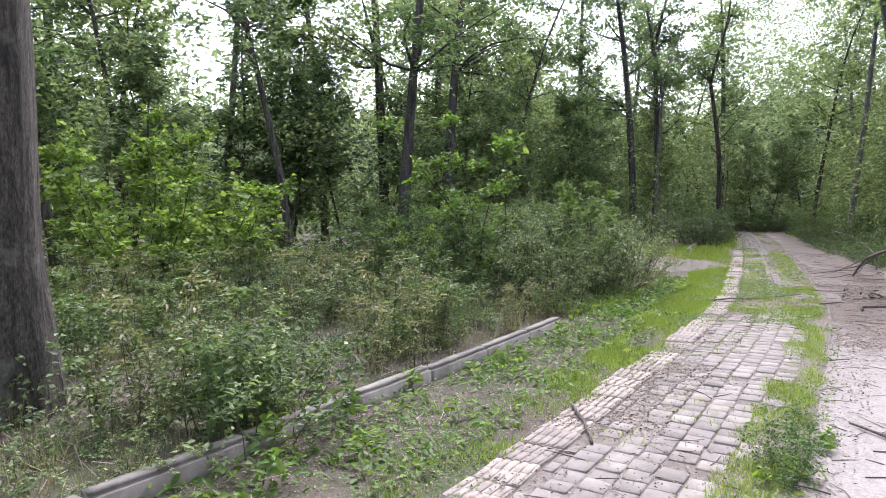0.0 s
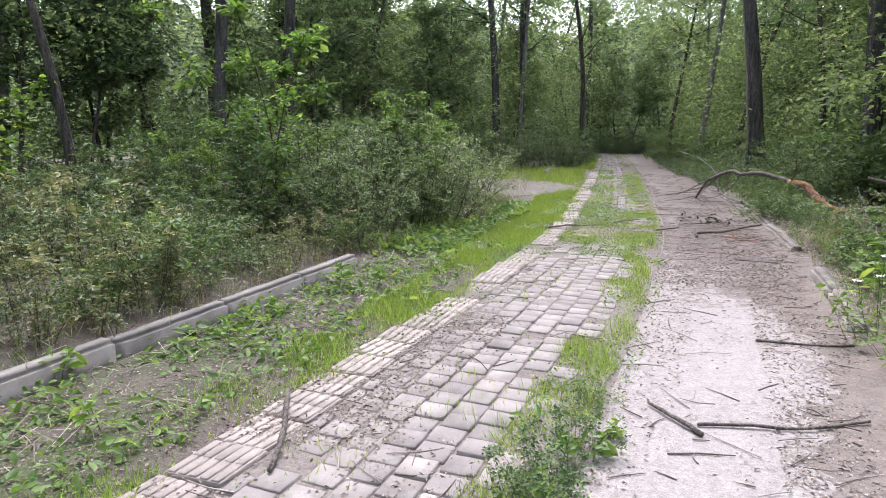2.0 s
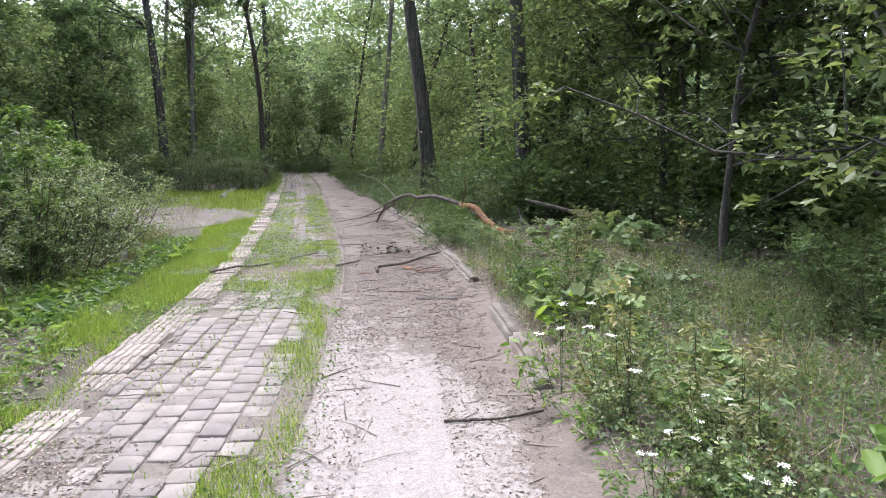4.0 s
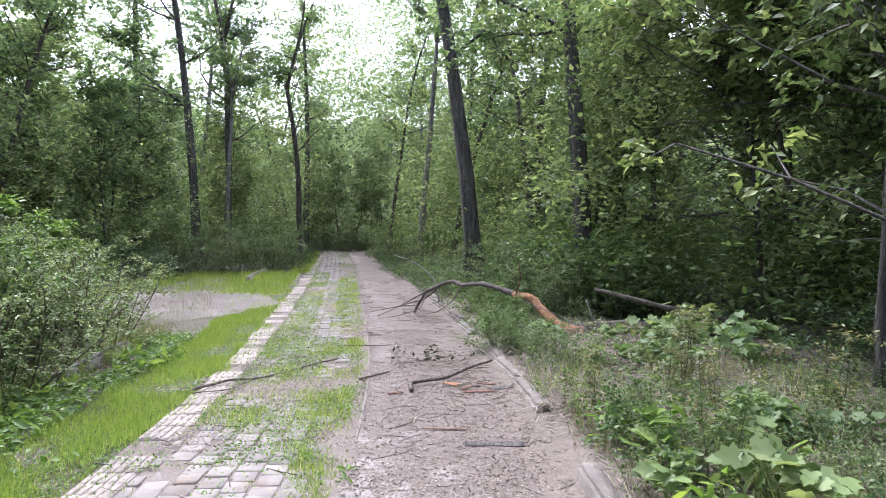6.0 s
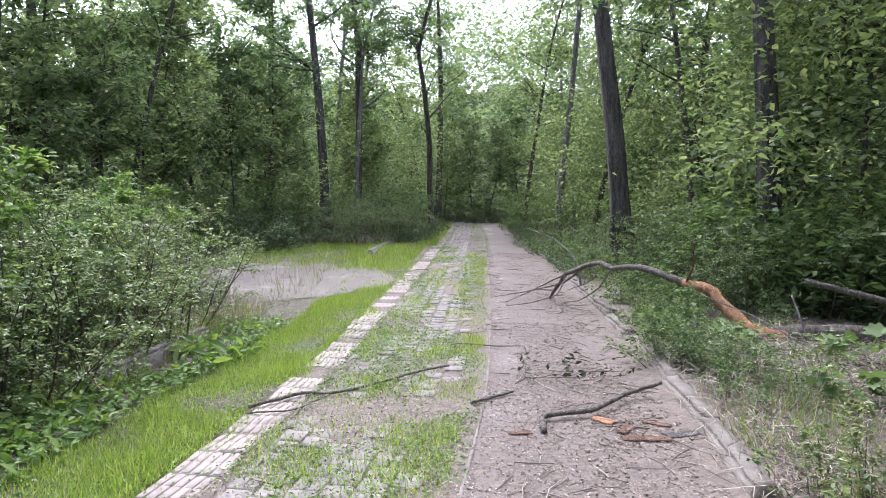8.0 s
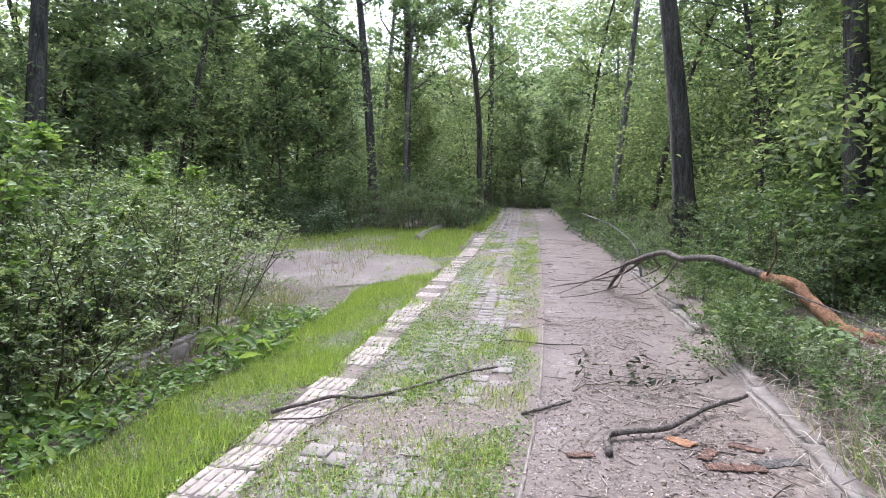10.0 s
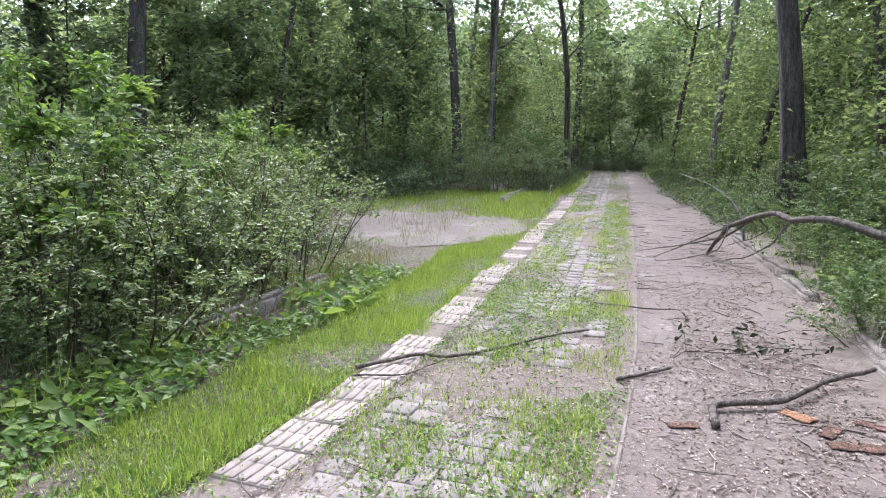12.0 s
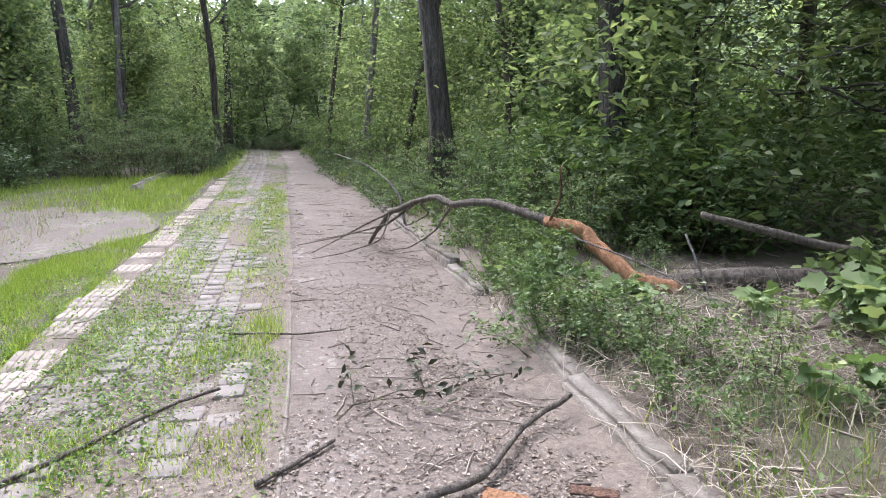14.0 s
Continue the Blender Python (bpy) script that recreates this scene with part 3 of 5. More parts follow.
def earth_bank():
    """Loose earth washed up against the right kerb."""
    us, hs = (2.5, 2.62, 2.7, 2.78, 2.86, 2.92, 2.98, 3.04, 3.18, 3.4, 3.75), (-0.012, -0.002, 0.003, 0.008, 0.013, 0.02, 0.027, 0.034, 0.05, 0.055, 0.02)
    ys = np.arange(3.0, 26, 0.06)
    verts = []
    for y in ys:
        shift = 0.12 * noise.noise((y * 0.7, 2.2, 0)) + 0.07 * noise.noise((y * 2.6, 5.2, 0)) + 0.05 * noise.noise((y * 8, 1.2, 0))
        swell = 0.9 + 0.7 * noise.noise((y * 0.9, 9.1, 3))
        for u, h in zip(us, hs):
            verts.append((line_x(y) + u + shift, y, 0.45 * h * swell + 0.012 * noise.noise((u * 9, y * 7, 1)) + 0.006 * noise.noise((u * 25, y * 20, 1)) + (-0.03 if u > 3.6 else 0)))
    n = len(us)
    i, j = np.meshgrid(np.arange(n - 1), np.arange(len(ys) - 1))
    a = (j * n + i).ravel()
    return tagged(new("earth_bank", mesh("earth_bank", verts, np.stack([a, a + 1, a + 1 + n, a + n], 1), BED, True)), "low bank of loose brown earth along the kerb", "ground", kind="structure")


earth_bank()

# ---- grass, weeds and litter ----


def grass(name, areas, label, mat, lo, hi, seed, width=0.006):
    """Blades in areas: y0, y1, u0, u1, how many, and how patchy (0 to 1)."""
    r = np.random.default_rng(seed)
    base = []
    for y0, y1, u0, u1, count, patchy in areas:
        y, u = r.uniform(y0, y1, count), r.uniform(u0, u1, count)
        keep = np.array([noise.noise((a * 1.1, b * 2.2, seed)) * 0.5 + 0.5 + r.normal(0, 0.07) > patchy for a, b in zip(y, u)])
        y, u = y[keep], u[keep]
        u = u + 0.1 * np.array([noise.noise((a * 2.3, 4.4, seed)) for a in y])
        base.append(np.stack([line_x(y) + u, y, np.full(len(y), -0.02)], 1))
    base = np.concatenate(base)
    n = len(base)
    way = np.stack([r.normal(0, 1.5, n), r.normal(0, 1.5, n), np.ones(n)], 1)
    tuft = np.array([noise.noise((a * 1.9, b * 1.9, 2.0)) for a, b in base[:, :2]])
    ln = r.uniform(lo, hi, n) * np.clip(1.0 + 1.2 * tuft, 0.4, 1.5)
    up = np.stack([-way[:, 0], -way[:, 1], np.full(n, 0.3)], 1) + r.normal(0, 0.3, (n, 3))
    v, f = leaves(base, way, -up, ln, np.full(n, width) * r.uniform(0.7, 1.4, n), "blade")
    return tagged(new(name, mesh(name, v, f, mat)), label, "grass", kind="stuff")


grass("grass_verge", [(8.6, 17, -0.75, -0.02, 46000, 0.3), (3, 17, -0.08, 0.1, 4500, 0.5), (6.2, 9, -0.5, 0.02, 9000, 0.42), (1.5, 6.5, -0.4, 0.03, 8000, 0.46), (17, 21, -0.9, 0.05, 4500, 0.4)],
      "bright green grass verge beside the footway", GRASS, 0.035, 0.1, 11, 0.0055)
grass("grass_clearing", [(19.6, 26, -4.2, -0.15, 15000, 0.3), (26, 42, -0.5, 0.1, 5000, 0.4), (24, 42, 2.85, 3.4, 4000, 0.35)], "bright green grass on the far side of the sandy turning", GRASS, 0.1, 0.22, 19, 0.011)
grass("grass_between", [(1.5, 10, 1.2, 1.56, 22000, 0.36), (9.8, 24, 1.08, 1.52, 14000, 0.4), (9.4, 13.6, 1.0, 1.5, 7000, 0.42), (9.4, 14, 0.3, 1.0, 4500, 0.5), (9.6, 24, 0.34, 0.8, 12000, 0.44), (9.6, 22, 0.7, 1.2, 5500, 0.52), (24, 42, 0.2, 1.6, 4000, 0.5), (2, 10, 0.3, 1.2, 3500, 0.6)],
      "short grass grown between pavers and concrete", GRASS, 0.025, 0.085, 12, 0.005)
grass("tall_grass", [(4.0, 10.5, 3.3, 6.2, 5500, 0.45), (10.5, 11.6, 3.1, 6, 1200, 0.4), (1.5, 10, -8, -1.5, 6000, 0.46), (8.5, 15, -1.9, -1.2, 1500, 0.4), (14, 30, 3.1, 5, 3500, 0.35)], "tall thin green grass among the weeds", GRASS_TALL, 0.14, 0.36, 17, 0.006)
grass("dry_grass", [(0.5, 10, -7.5, -1.45, 19000, 0.42), (3.5, 12, 3.2, 6, 12000, 0.5), (14, 20, -3.2, -1.2, 1500, 0.5), (11.5, 15, -1.6, -1.2, 900, 0.3)], "straw-coloured dry grass among the weeds", DRY, 0.12, 0.38, 13, 0.0045)


def scatter(areas, seed, zlift=0.006):
    r = np.random.default_rng(seed)
    out = []
    for y0, y1, u0, u1, count, patchy in areas:
        y, u = r.uniform(y0, y1, count), r.uniform(u0, u1, count)
        keep = np.array([noise.noise((a * 0.9, b * 1.9, seed + 0.5)) * 0.5 + 0.5 + r.normal(0, 0.06) > patchy for a, b in zip(y, u)])
        y, u = y[keep], u[keep]
        x = line_x(y) + u
        z = np.array([max(gz(a, b), 0.0 if -0.02 < c < 3.05 else -1) for a, b, c in zip(x, y, u)]) + zlift
        out.append(np.stack([x, y, z], 1))
    return np.concatenate(out), r


base, r = scatter([(2, 20, 2.4, 3.05, 9000, 0.34), (8, 24, 1.6, 2.7, 9000, 0.34), (8, 14.5, 1.6, 3.05, 14000, 0.3), (9.5, 15, 0.25, 1.6, 9000, 0.36), (2, 9, 1.55, 1.95, 3500, 0.38), (2, 10, 0.0, 1.4, 9000, 0.45), (4.3, 6.6, -0.05, 0.75, 5200, 0.3), (3.2, 9, 1.9, 2.5, 900, 0.45), (3, 10, 2.4, 3.2, 8000, 0.3), (9, 17, 2.3, 3.6, 9000, 0.3), (2, 9, -1.3, -0.1, 6000, 0.36), (2, 9, -6, -1.5, 5000, 0.4), (10, 22, 0.2, 1.6, 2500, 0.45), (1, 10, -1.3, -0.1, 3500, 0.4), (2, 16, 3.2, 6.5, 6000, 0.35), (20, 40, 0.2, 3.0, 2500, 0.4), (14, 21, -4.2, -0.4, 9000, 0.36)], 21)
n = len(base)
v, f = leaves(base, unit(r, n, 0.15), r.normal(0, 0.35, (n, 3)) + (0, 0, 1), r.uniform(0.008, 0.032, n), r.uniform(0.005, 0.016, n))
tagged(new("leaf_litter", mesh("leaf_litter", v, f, LITTER)), "dry brown and grey fallen leaves and bark chips", "leaf litter", kind="stuff")

base, r = scatter([(2, 24, 1.6, 3.05, 420, 0.35), (2, 22, 0.1, 1.6, 260, 0.4), (4, 15, 3.2, 6.5, 300, 0.3), (9.8, 13.2, 3.1, 5.2, 260, 0.25), (10, 13, 1.9, 3.05, 45, 0.3), (1, 10, -1.3, 0, 120, 0.4)], 22, 0.008)
lines = []
for p in base:
    a, ln, rad = r.uniform(0, math.pi), r.uniform(0.06, 0.32), r.uniform(0.0018, 0.005)
    w = np.array([math.cos(a), math.sin(a), 0.0])
    b = np.array([-w[1], w[0], 0]) * r.normal(0, 0.06) * ln
    lines.append([(p - w * ln / 2, rad), (p + b, rad), (p + w * ln / 2, rad * 0.5)])
v, f = tubes(lines, 4)
tagged(new("twig_litter", mesh("twig_litter", v, f, TWIG)), "thin dead twigs scattered over the ground", "twigs", kind="stuff")


def cover(name, areas, seed, mat, lo, hi, rise, label, outline="small", slim=0.6):
    """Low leaves that cloak the ground between the taller plants."""
    base, r = scatter(areas, seed, 0.0)
    n = len(base)
    base[:, 2] += r.uniform(0, 1, n) ** 1.5 * rise
    ln = r.uniform(lo, hi, n)
    v, f = leaves(base, unit(r, n, 0.4), r.normal(0, 0.45, (n, 3)) + (0, 0, 1), ln, ln * slim, outline)
    return tagged(new(name, mesh(name, v, f, mat)), label, "ground cover", kind="stuff")


cover("straw_stems", [(4.2, 9, 3.1, 6, 5000, 0.4), (2, 9, -6, -1.6, 4500, 0.48), (9.5, 14, 2.95, 5.5, 10000, 0.28), (1, 9, -1.3, -0.3, 700, 0.4)], 34, STRAW, 0.1, 0.3, 0.1, "flattened straw and dead stems on the soil", "blade", 0.018)
cover("ground_cover", [(-2, 15, -9, -1.5, 26000, 0.5), (14, 30, -9, -3.0, 9000, 0.4), (3, 9.6, 3.2, 7, 30000, 0.36), (9.6, 12.5, 3.2, 7, 5000, 0.46), (15, 40, 3.1, 9, 10000, 0.3)], 31, LEAF_MID, 0.022, 0.052, 0.28, "low green weeds cloaking the soil")
cover("clover", [(9.2, 14, 0.3, 1.5, 12000, 0.45), (9.2, 26, 0.3, 0.8, 15000, 0.43), (9.5, 24, 0.8, 1.2, 5000, 0.56), (9.2, 26, 1.12, 1.58, 10000, 0.43), (2, 10, 1.25, 1.7, 3500, 0.42), (2, 10, -0.3, 0.3, 3500, 0.55), (9, 26, -0.1, 0.34, 4500, 0.5), (2, 10, 0.3, 1.4, 4000, 0.64), (14.5, 20.5, -3.6, -0.6, 12000, 0.47), (8.6, 17, -0.75, 0.0, 9000, 0.36), (2, 9, -1.1, 0.0, 8000, 0.46), (20, 26, -3.8, -0.2, 5000, 0.36), (24, 42, 1.1, 1.75, 5000, 0.42), (26, 42, -0.3, 0.4, 4000, 0.4)], 33, LEAF_BRIGHT, 0.012, 0.03, 0.04, "tiny bright leaves creeping over the paving")
cover("verge_weeds", [(0.5, 9.5, -1.28, -0.15, 3600, 0.42), (9, 14.2, -1.6, -0.7, 7000, 0.34)], 32, LEAF_BRIGHT, 0.03, 0.075, 0.1, "broad-leaved low weeds on the verge", "oval", 0.5)

# ---- woodland trees ----
rng = np.random.default_rng(77)
tall_a = plant("tree", tall_tree(rng, 17, 0.2, 5.0, 3.6, 115, 8, 0.2, (0, 0), False, 0.02), BARK_DARK, LEAF_CROWN, "trunk", "crown", "tall forest tree with a dark bare lower trunk", "tree", "woodland trees")
tall_b = plant("tree", tall_tree(rng, 15, 0.16, 4.2, 3.2, 110, 8, 0.2, (0.03, 0.02), True, 0.025), BARK, LEAF_CROWN, "trunk", "crown", "tall forked forest tree with grey-brown bark", "tree", "woodland trees")
tall_c = plant("tree", tall_tree(rng, 13, 0.1, 3.2, 2.8, 100, 9, 0.18, (-0.05, 0.03), False, 0.04), BARK, LEAF_CROWN, "trunk", "crown", "slender forest tree with a thin crooked trunk", "tree", "woodland trees")
leaner = plant("leaning_tree", tall_tree(rng, 16, 0.23, 5.0, 3.4, 100, 8, 0.2, (-0.085, 0), False, 0.015), BARK_DARK, LEAF_CROWN, "trunk", "crown", "tall dark tree leaning over the path", "tree")
put(leaner, [(3.75, 21.1, 0, 1.0)])
tall_d = plant("tree", tall_tree(rng, 14, 0.12, 5.0, 2.6, 60, 8, 0.18, (0.02, -0.02), True, 0.02), BARK_PALE, LEAF_CROWN, "trunk", "crown", "tall pale-barked tree with a thin crown", "tree", "woodland trees")
far_a = plant("far_tree", tall_tree(rng, 13, 0.13, 1.2, 3.6, 85, 7, 0.27, (0, 0), False, 0.03), BARK_DARK, LEAF_CROWN, "trunk", "crown", "leafy forest tree deep in the wood", "tree", "distant woodland")
far_b = plant("far_tree", tall_tree(rng, 10, 0.11, 0.6, 3.4, 85, 7, 0.26, (0.03, 0), True, 0.03), BARK_DARK, LEAF_CROWN, "trunk", "crown", "dense leafy forest tree deep in the wood", "tree", "distant woodland")
under_a = plant("young_tree", tall_tree(rng, 8.0, 0.055, 0.8, 2.3, 120, 8, 0.18, (0.02, 0), False, 0.05), BARK, LEAF_CROWN, "trunk", "crown", "leafy young tree in the dark understorey", "tree", "understorey")
under_b = plant("young_tree", tall_tree(rng, 6.0, 0.05, 0.4, 2.1, 120, 8, 0.17, (0.0, 0.03), True, 0.05), BARK, LEAF_CROWN, "trunk", "crown", "leafy forked young tree in the understorey", "tree", "understorey")
shrub_a = plant("shrub", bushy(rng, 1.5, 1.7, 26, 15, 19, 0.042), STEM, LEAF_GREY, "branchwork", "foliage", "dense grey-green shrub with small leaves", "shrub", "shrubs")
shrub_b = plant("shrub", bushy(rng, 1.9, 1.6, 22, 14, 10, 0.09), STEM, LEAF_MID, "branchwork", "foliage", "dense mid-green shrub with arching stems", "shrub", "shrubs")
shrub_c = plant("shrub", bushy(rng, 1.1, 1.8, 22, 10, 9, 0.085), STEM, LEAF_DARK, "branchwork", "foliage", "low dark green bramble thicket", "shrub", "shrubs")

put(tall_a, [(-12.5, 24.8, 20, 1.0), (-5.1, 29.7, 75, 0.95), (-7.9, 13.8, 200, 0.8), (-9.3, 19.2, 260, 1.0), (5.25, 17.4, 10, 0.9), (-11.6, 19.2, 140, 1.05), (-20.1, 13.2, 33, 1.0), (-2.4, 43.5, 90, 1.0), (9, 25, 60, 1.05), (-9, 35, 150, 1.0), (6.5, 38, 210, 1)], 2.5)
put(tall_b, [(-4.7, 33.2, 15, 1.05), (-12.0, 27.6, 100, 1.0), (7.5, 29, 250, 1.0), (-14.2, 19.3, 40, 1.0), (10.5, 20, 130, 1.0), (-1.8, 34.8, 95, 0.85), (-7, 42, 300, 1.0)], 2.5)
put(tall_c, [(-9.7, 11.9, 30, 1.0), (-9.3, 24.3, 200, 1.0), (2.2, 36, 120, 1.0), (-15.7, 12.4, 10, 1.0), (6.0, 24, 300, 1.0), (-10.5, 31, 60, 1.0), (4.5, 31, 180, 1.1), (-3.5, 47, 20, 1.0), (-12.5, 8.2, 77, 0.9)], 2.5)
put(tall_d, [(2.9, 27.8, 0, 0.95), (-4.5, 31.9, 160, 0.8), (-14.5, 14.5, 50, 1.0), (-7.2, 38, 30, 1.1), (4.5, 42, 290, 1.0)], 2.5)


def wood_edge(r, count, near, far_off, y0, y1, side):
    """Spots along the wood's edge on one side of the path."""
    spots = []
    for k in range(count):
        y = y0 + (y1 - y0) * (k + r.uniform(0, 1)) / count
        if side < 0:
            edge = -12.5 if y < 12 else -12.5 + (y - 12) * 0.44 if y < 28 else -5.4
        else:
            edge = 6.6 if y < 19 else 6.6 - (y - 19) * 0.1
        x = edge + side * r.uniform(near, far_off)
        spots.append((x, y, r.uniform(0, 360), r.uniform(0.8, 1.2)))
    return spots


r = np.random.default_rng(5)
back = [(r.uniform(-9, 8), r.uniform(45, 50), r.uniform(0, 360), r.uniform(0.9, 1.3)) for _ in range(10)]
put(under_a, wood_edge(r, 18, 0.3, 6, 3, 46, -1) + wood_edge(r, 14, 0.5, 5, 8, 46, 1) + back[:5])
put(under_b, wood_edge(r, 17, 0.0, 4, 3, 46, -1) + wood_edge(r, 12, 0.5, 4, 8, 46, 1) + back[5:])
deep = wood_edge(r, 16, 6, 16, 0, 46, -1) + wood_edge(r, 10, 5, 14, 6, 46, 1) + [(r.uniform(-22, 18), r.uniform(48, 64), r.uniform(0, 360), r.uniform(0.9, 1.2)) for _ in range(8)] + [(r.uniform(-18, 16), r.uniform(-22, -10), r.uniform(0, 360), 1.0) for _ in range(6)]
put(far_a, deep[0::2])
put(far_b, deep[1::2])


def undergrowth(name, spots, seed, size, per, mat, label):
    """Uncountable thickets inside the wood: clumps of leaves from the ground to above head height."""
    r = np.random.default_rng(seed)
    spots = np.array(spots)
    n = len(spots) * per
    c = np.repeat(spots, per, 0)
    d = r.normal(size=(n, 3))
    d /= np.linalg.norm(d, axis=1, keepdims=True)
    d *= r.uniform(0.2, 1.0, (n, 1)) ** 0.5
    base = np.stack([c[:, 0] + d[:, 0] * c[:, 2] * 0.75, c[:, 1] + d[:, 1] * c[:, 2] * 0.75, np.maximum(0.05, c[:, 2] * 0.62 + d[:, 2] * c[:, 2] * 0.75)], 1)
    ln = size * r.uniform(0.6, 1.3, n)
    v, f = leaves(base, unit(r, n, 0.4), r.normal(0, 0.6, (n, 3)) + (0, 0, 1), ln, ln * 0.5)
    return tagged(new(name, mesh(name, v, f, mat)), label, "undergrowth", kind="stuff")


r = np.random.default_rng(61)
near_spots = [(x, y, s * 1.35) for x, y, _, s in wood_edge(r, 60, 0.2, 5, 2, 46, -1) + wood_edge(r, 50, -0.6, 4, 6, 44, 1) + wood_edge(r, 60, 0.2, 7, 9, 30, 1)]
near_spots += [(r.uniform(4.4, 7), r.uniform(14.8, 22), r.uniform(0.8, 1.3)) for _ in range(24)] + [(r.uniform(7.0, 8.5), r.uniform(8.5, 13), r.uniform(0.6, 1.0)) for _ in range(10)]
deep_spots = [(x, y, s * 2.3) for x, y, _, s in wood_edge(r, 70, 5, 22, -8, 58, -1) + wood_edge(r, 60, 4, 20, 0, 58, 1) + wood_edge(r, 45, 3, 14, 12, 42, 1)] + [(r.uniform(-20, 16), r.uniform(45, 60), r.uniform(1.6, 2.8)) for _ in range(70)] + [(r.uniform(-20, 18), r.uniform(-20, -10), 2.2) for _ in range(25)]
undergrowth("undergrowth", near_spots, 62, 0.13, 360, LEAF_MID, "dark leafy undergrowth at the wood's edge")
undergrowth("deep_undergrowth", deep_spots, 63, 0.26, 260, LEAF_MID, "dense dark undergrowth inside the wood")


def canopy(name, spots, seed, size, per, mat, label):
    """High foliage that closes the wood overhead, as uneven clumps of leaves with gaps between them. Spots: x, y, z, radius."""
    r = np.random.default_rng(seed)
    c = np.repeat(np.array(spots), per, 0)
    n = len(c)
    base = c[:, :3] + r.normal(size=(n, 3)) * (0.55, 0.55, 0.36) * c[:, 3:4]
    ln = size * r.uniform(0.6, 1.35, n)
    v, f = leaves(base, unit(r, n, 0.5), r.normal(0, 0.6, (n, 3)) + (0, 0, 1), ln, ln * 0.52)
    return tagged(new(name, mesh(name, v, f, mat)), label, "foliage", kind="stuff")


r = np.random.default_rng(71)
# Last 110: unseen clumps behind and left of the start, added to block light.
high = [(x, y, r.uniform(3.0, 12.5), s * 0.95) for x, y, _, s in wood_edge(r, 400, -0.4, 11, 2, 46, -1) + wood_edge(r, 420, -0.4, 9, 7, 46, 1) + wood_edge(r, 110, 0, 9, -14, 4, -1)]
high += [(r.uniform(-0.6, 6.0), r.uniform(28, 43), r.uniform(5.5, 13), r.uniform(0.6, 1.1)) for _ in range(190)]
high += [(r.uniform(-2.5, 9.0), r.uniform(44, 52), r.uniform(8.0, 17.0), r.uniform(0.9, 1.5)) for _ in range(240)]
high += [(r.uniform(-6, 7), r.uniform(43, 50), r.uniform(4.0, 11.0), r.uniform(0.8, 1.3)) for _ in range(140)]
canopy("canopy", high, 72, 0.15, 66, LEAF_CROWN, "leafy canopy of the wood with small gaps of sky")
low = [(x, y, r.uniform(0.9, 4.5), s * 0.8) for x, y, _, s in wood_edge(r, 210, -1.2, 2.5, 8, 40, -1) + wood_edge(r, 130, -0.8, 1.5, 18, 42, 1)]
low += [(r.uniform(4.3, 6.2), r.uniform(15.0, 19.5), r.uniform(1.6, 6.5), r.uniform(0.5, 0.9)) for _ in range(70)]
low += [(r.uniform(2.4, 6.0), r.uniform(24, 42), r.uniform(1.0, 5.0), r.uniform(0.6, 1.0)) for _ in range(120)]
low += [(r.uniform(-6, 7), r.uniform(43, 49), r.uniform(0.8, 5.0), r.uniform(0.8, 1.4)) for _ in range(130)]
low += [(r.uniform(-5.5, -1.7), r.uniform(35, 44), r.uniform(0.8, 5.5), r.uniform(0.7, 1.1)) for _ in range(90)]
canopy("understorey_foliage", low, 73, 0.13, 70, LEAF_CROWN, "dark leafy understorey along the wood's edge")


def far_woods(seed):
    """The wood's far body all round, as one leafy mass with an uneven top."""
    r = np.random.default_rng(seed)
    spots = []
    for k in range(330):
        a = 2 * math.pi * k / 330 + r.uniform(-0.01, 0.01)
        for d in (36, 48):
            d = d + r.uniform(-3, 5)
            top = 13.5 + 5 * noise.noise((math.cos(a) * 6, math.sin(a) * 6, d * 0.1)) + r.normal(0, 1.2)
            for h in np.arange(1.0, max(3.0, top), 2.6):
                spots.append((-2 + math.sin(a) * d, 18 + math.cos(a) * d, h))
    c = np.array(spots)
    per = 32
    c = np.repeat(c, per, 0) + r.normal(0, 1.0, (len(c) * per, 3))
    c[:, 2] = np.abs(c[:, 2])
    n = len(c)
    ln = r.uniform(0.28, 0.7, n)
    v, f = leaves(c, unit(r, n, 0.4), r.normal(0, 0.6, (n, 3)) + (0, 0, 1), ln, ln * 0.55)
    return tagged(new("far_woods", mesh("far_woods", v, f, LEAF_FAR_HAZE)), "distant woodland with haze mixed into its leaf green", "woods", kind="stuff")


far_woods(99)


def backdrop(seed):
    """A ragged wall of distant foliage that closes the horizon."""
    n, rows = 900, 9
    verts = []
    for i in range(n):
        a = 2 * math.pi * i / n
        c, s = math.cos(a), math.sin(a)
        top = 13.0 + 4.5 * noise.noise((c * 4, s * 4, seed)) + 2.5 * noise.noise((c * 16, s * 16, seed)) + 1.6 * noise.noise((c * 70, s * 70, seed))
        for k in range(rows):
            h = top * k / (rows - 1)
            d = 60 + 2.5 * noise.noise((c * 20, s * 20, h * 0.3)) + 1.2 * noise.noise((c * 80, s * 80, h))
            verts.append((-2 + s * d, 18 + c * d, h - 0.3))
    i, k = np.meshgrid(np.arange(n), np.arange(rows - 1), indexing="ij")
    j = (i + 1) % n
    f = np.stack([i * rows + k, j * rows + k, j * rows + k + 1, i * rows + k + 1], -1).reshape(-1, 4)
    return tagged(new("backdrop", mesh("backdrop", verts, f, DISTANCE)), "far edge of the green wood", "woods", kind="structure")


backdrop(3.0)

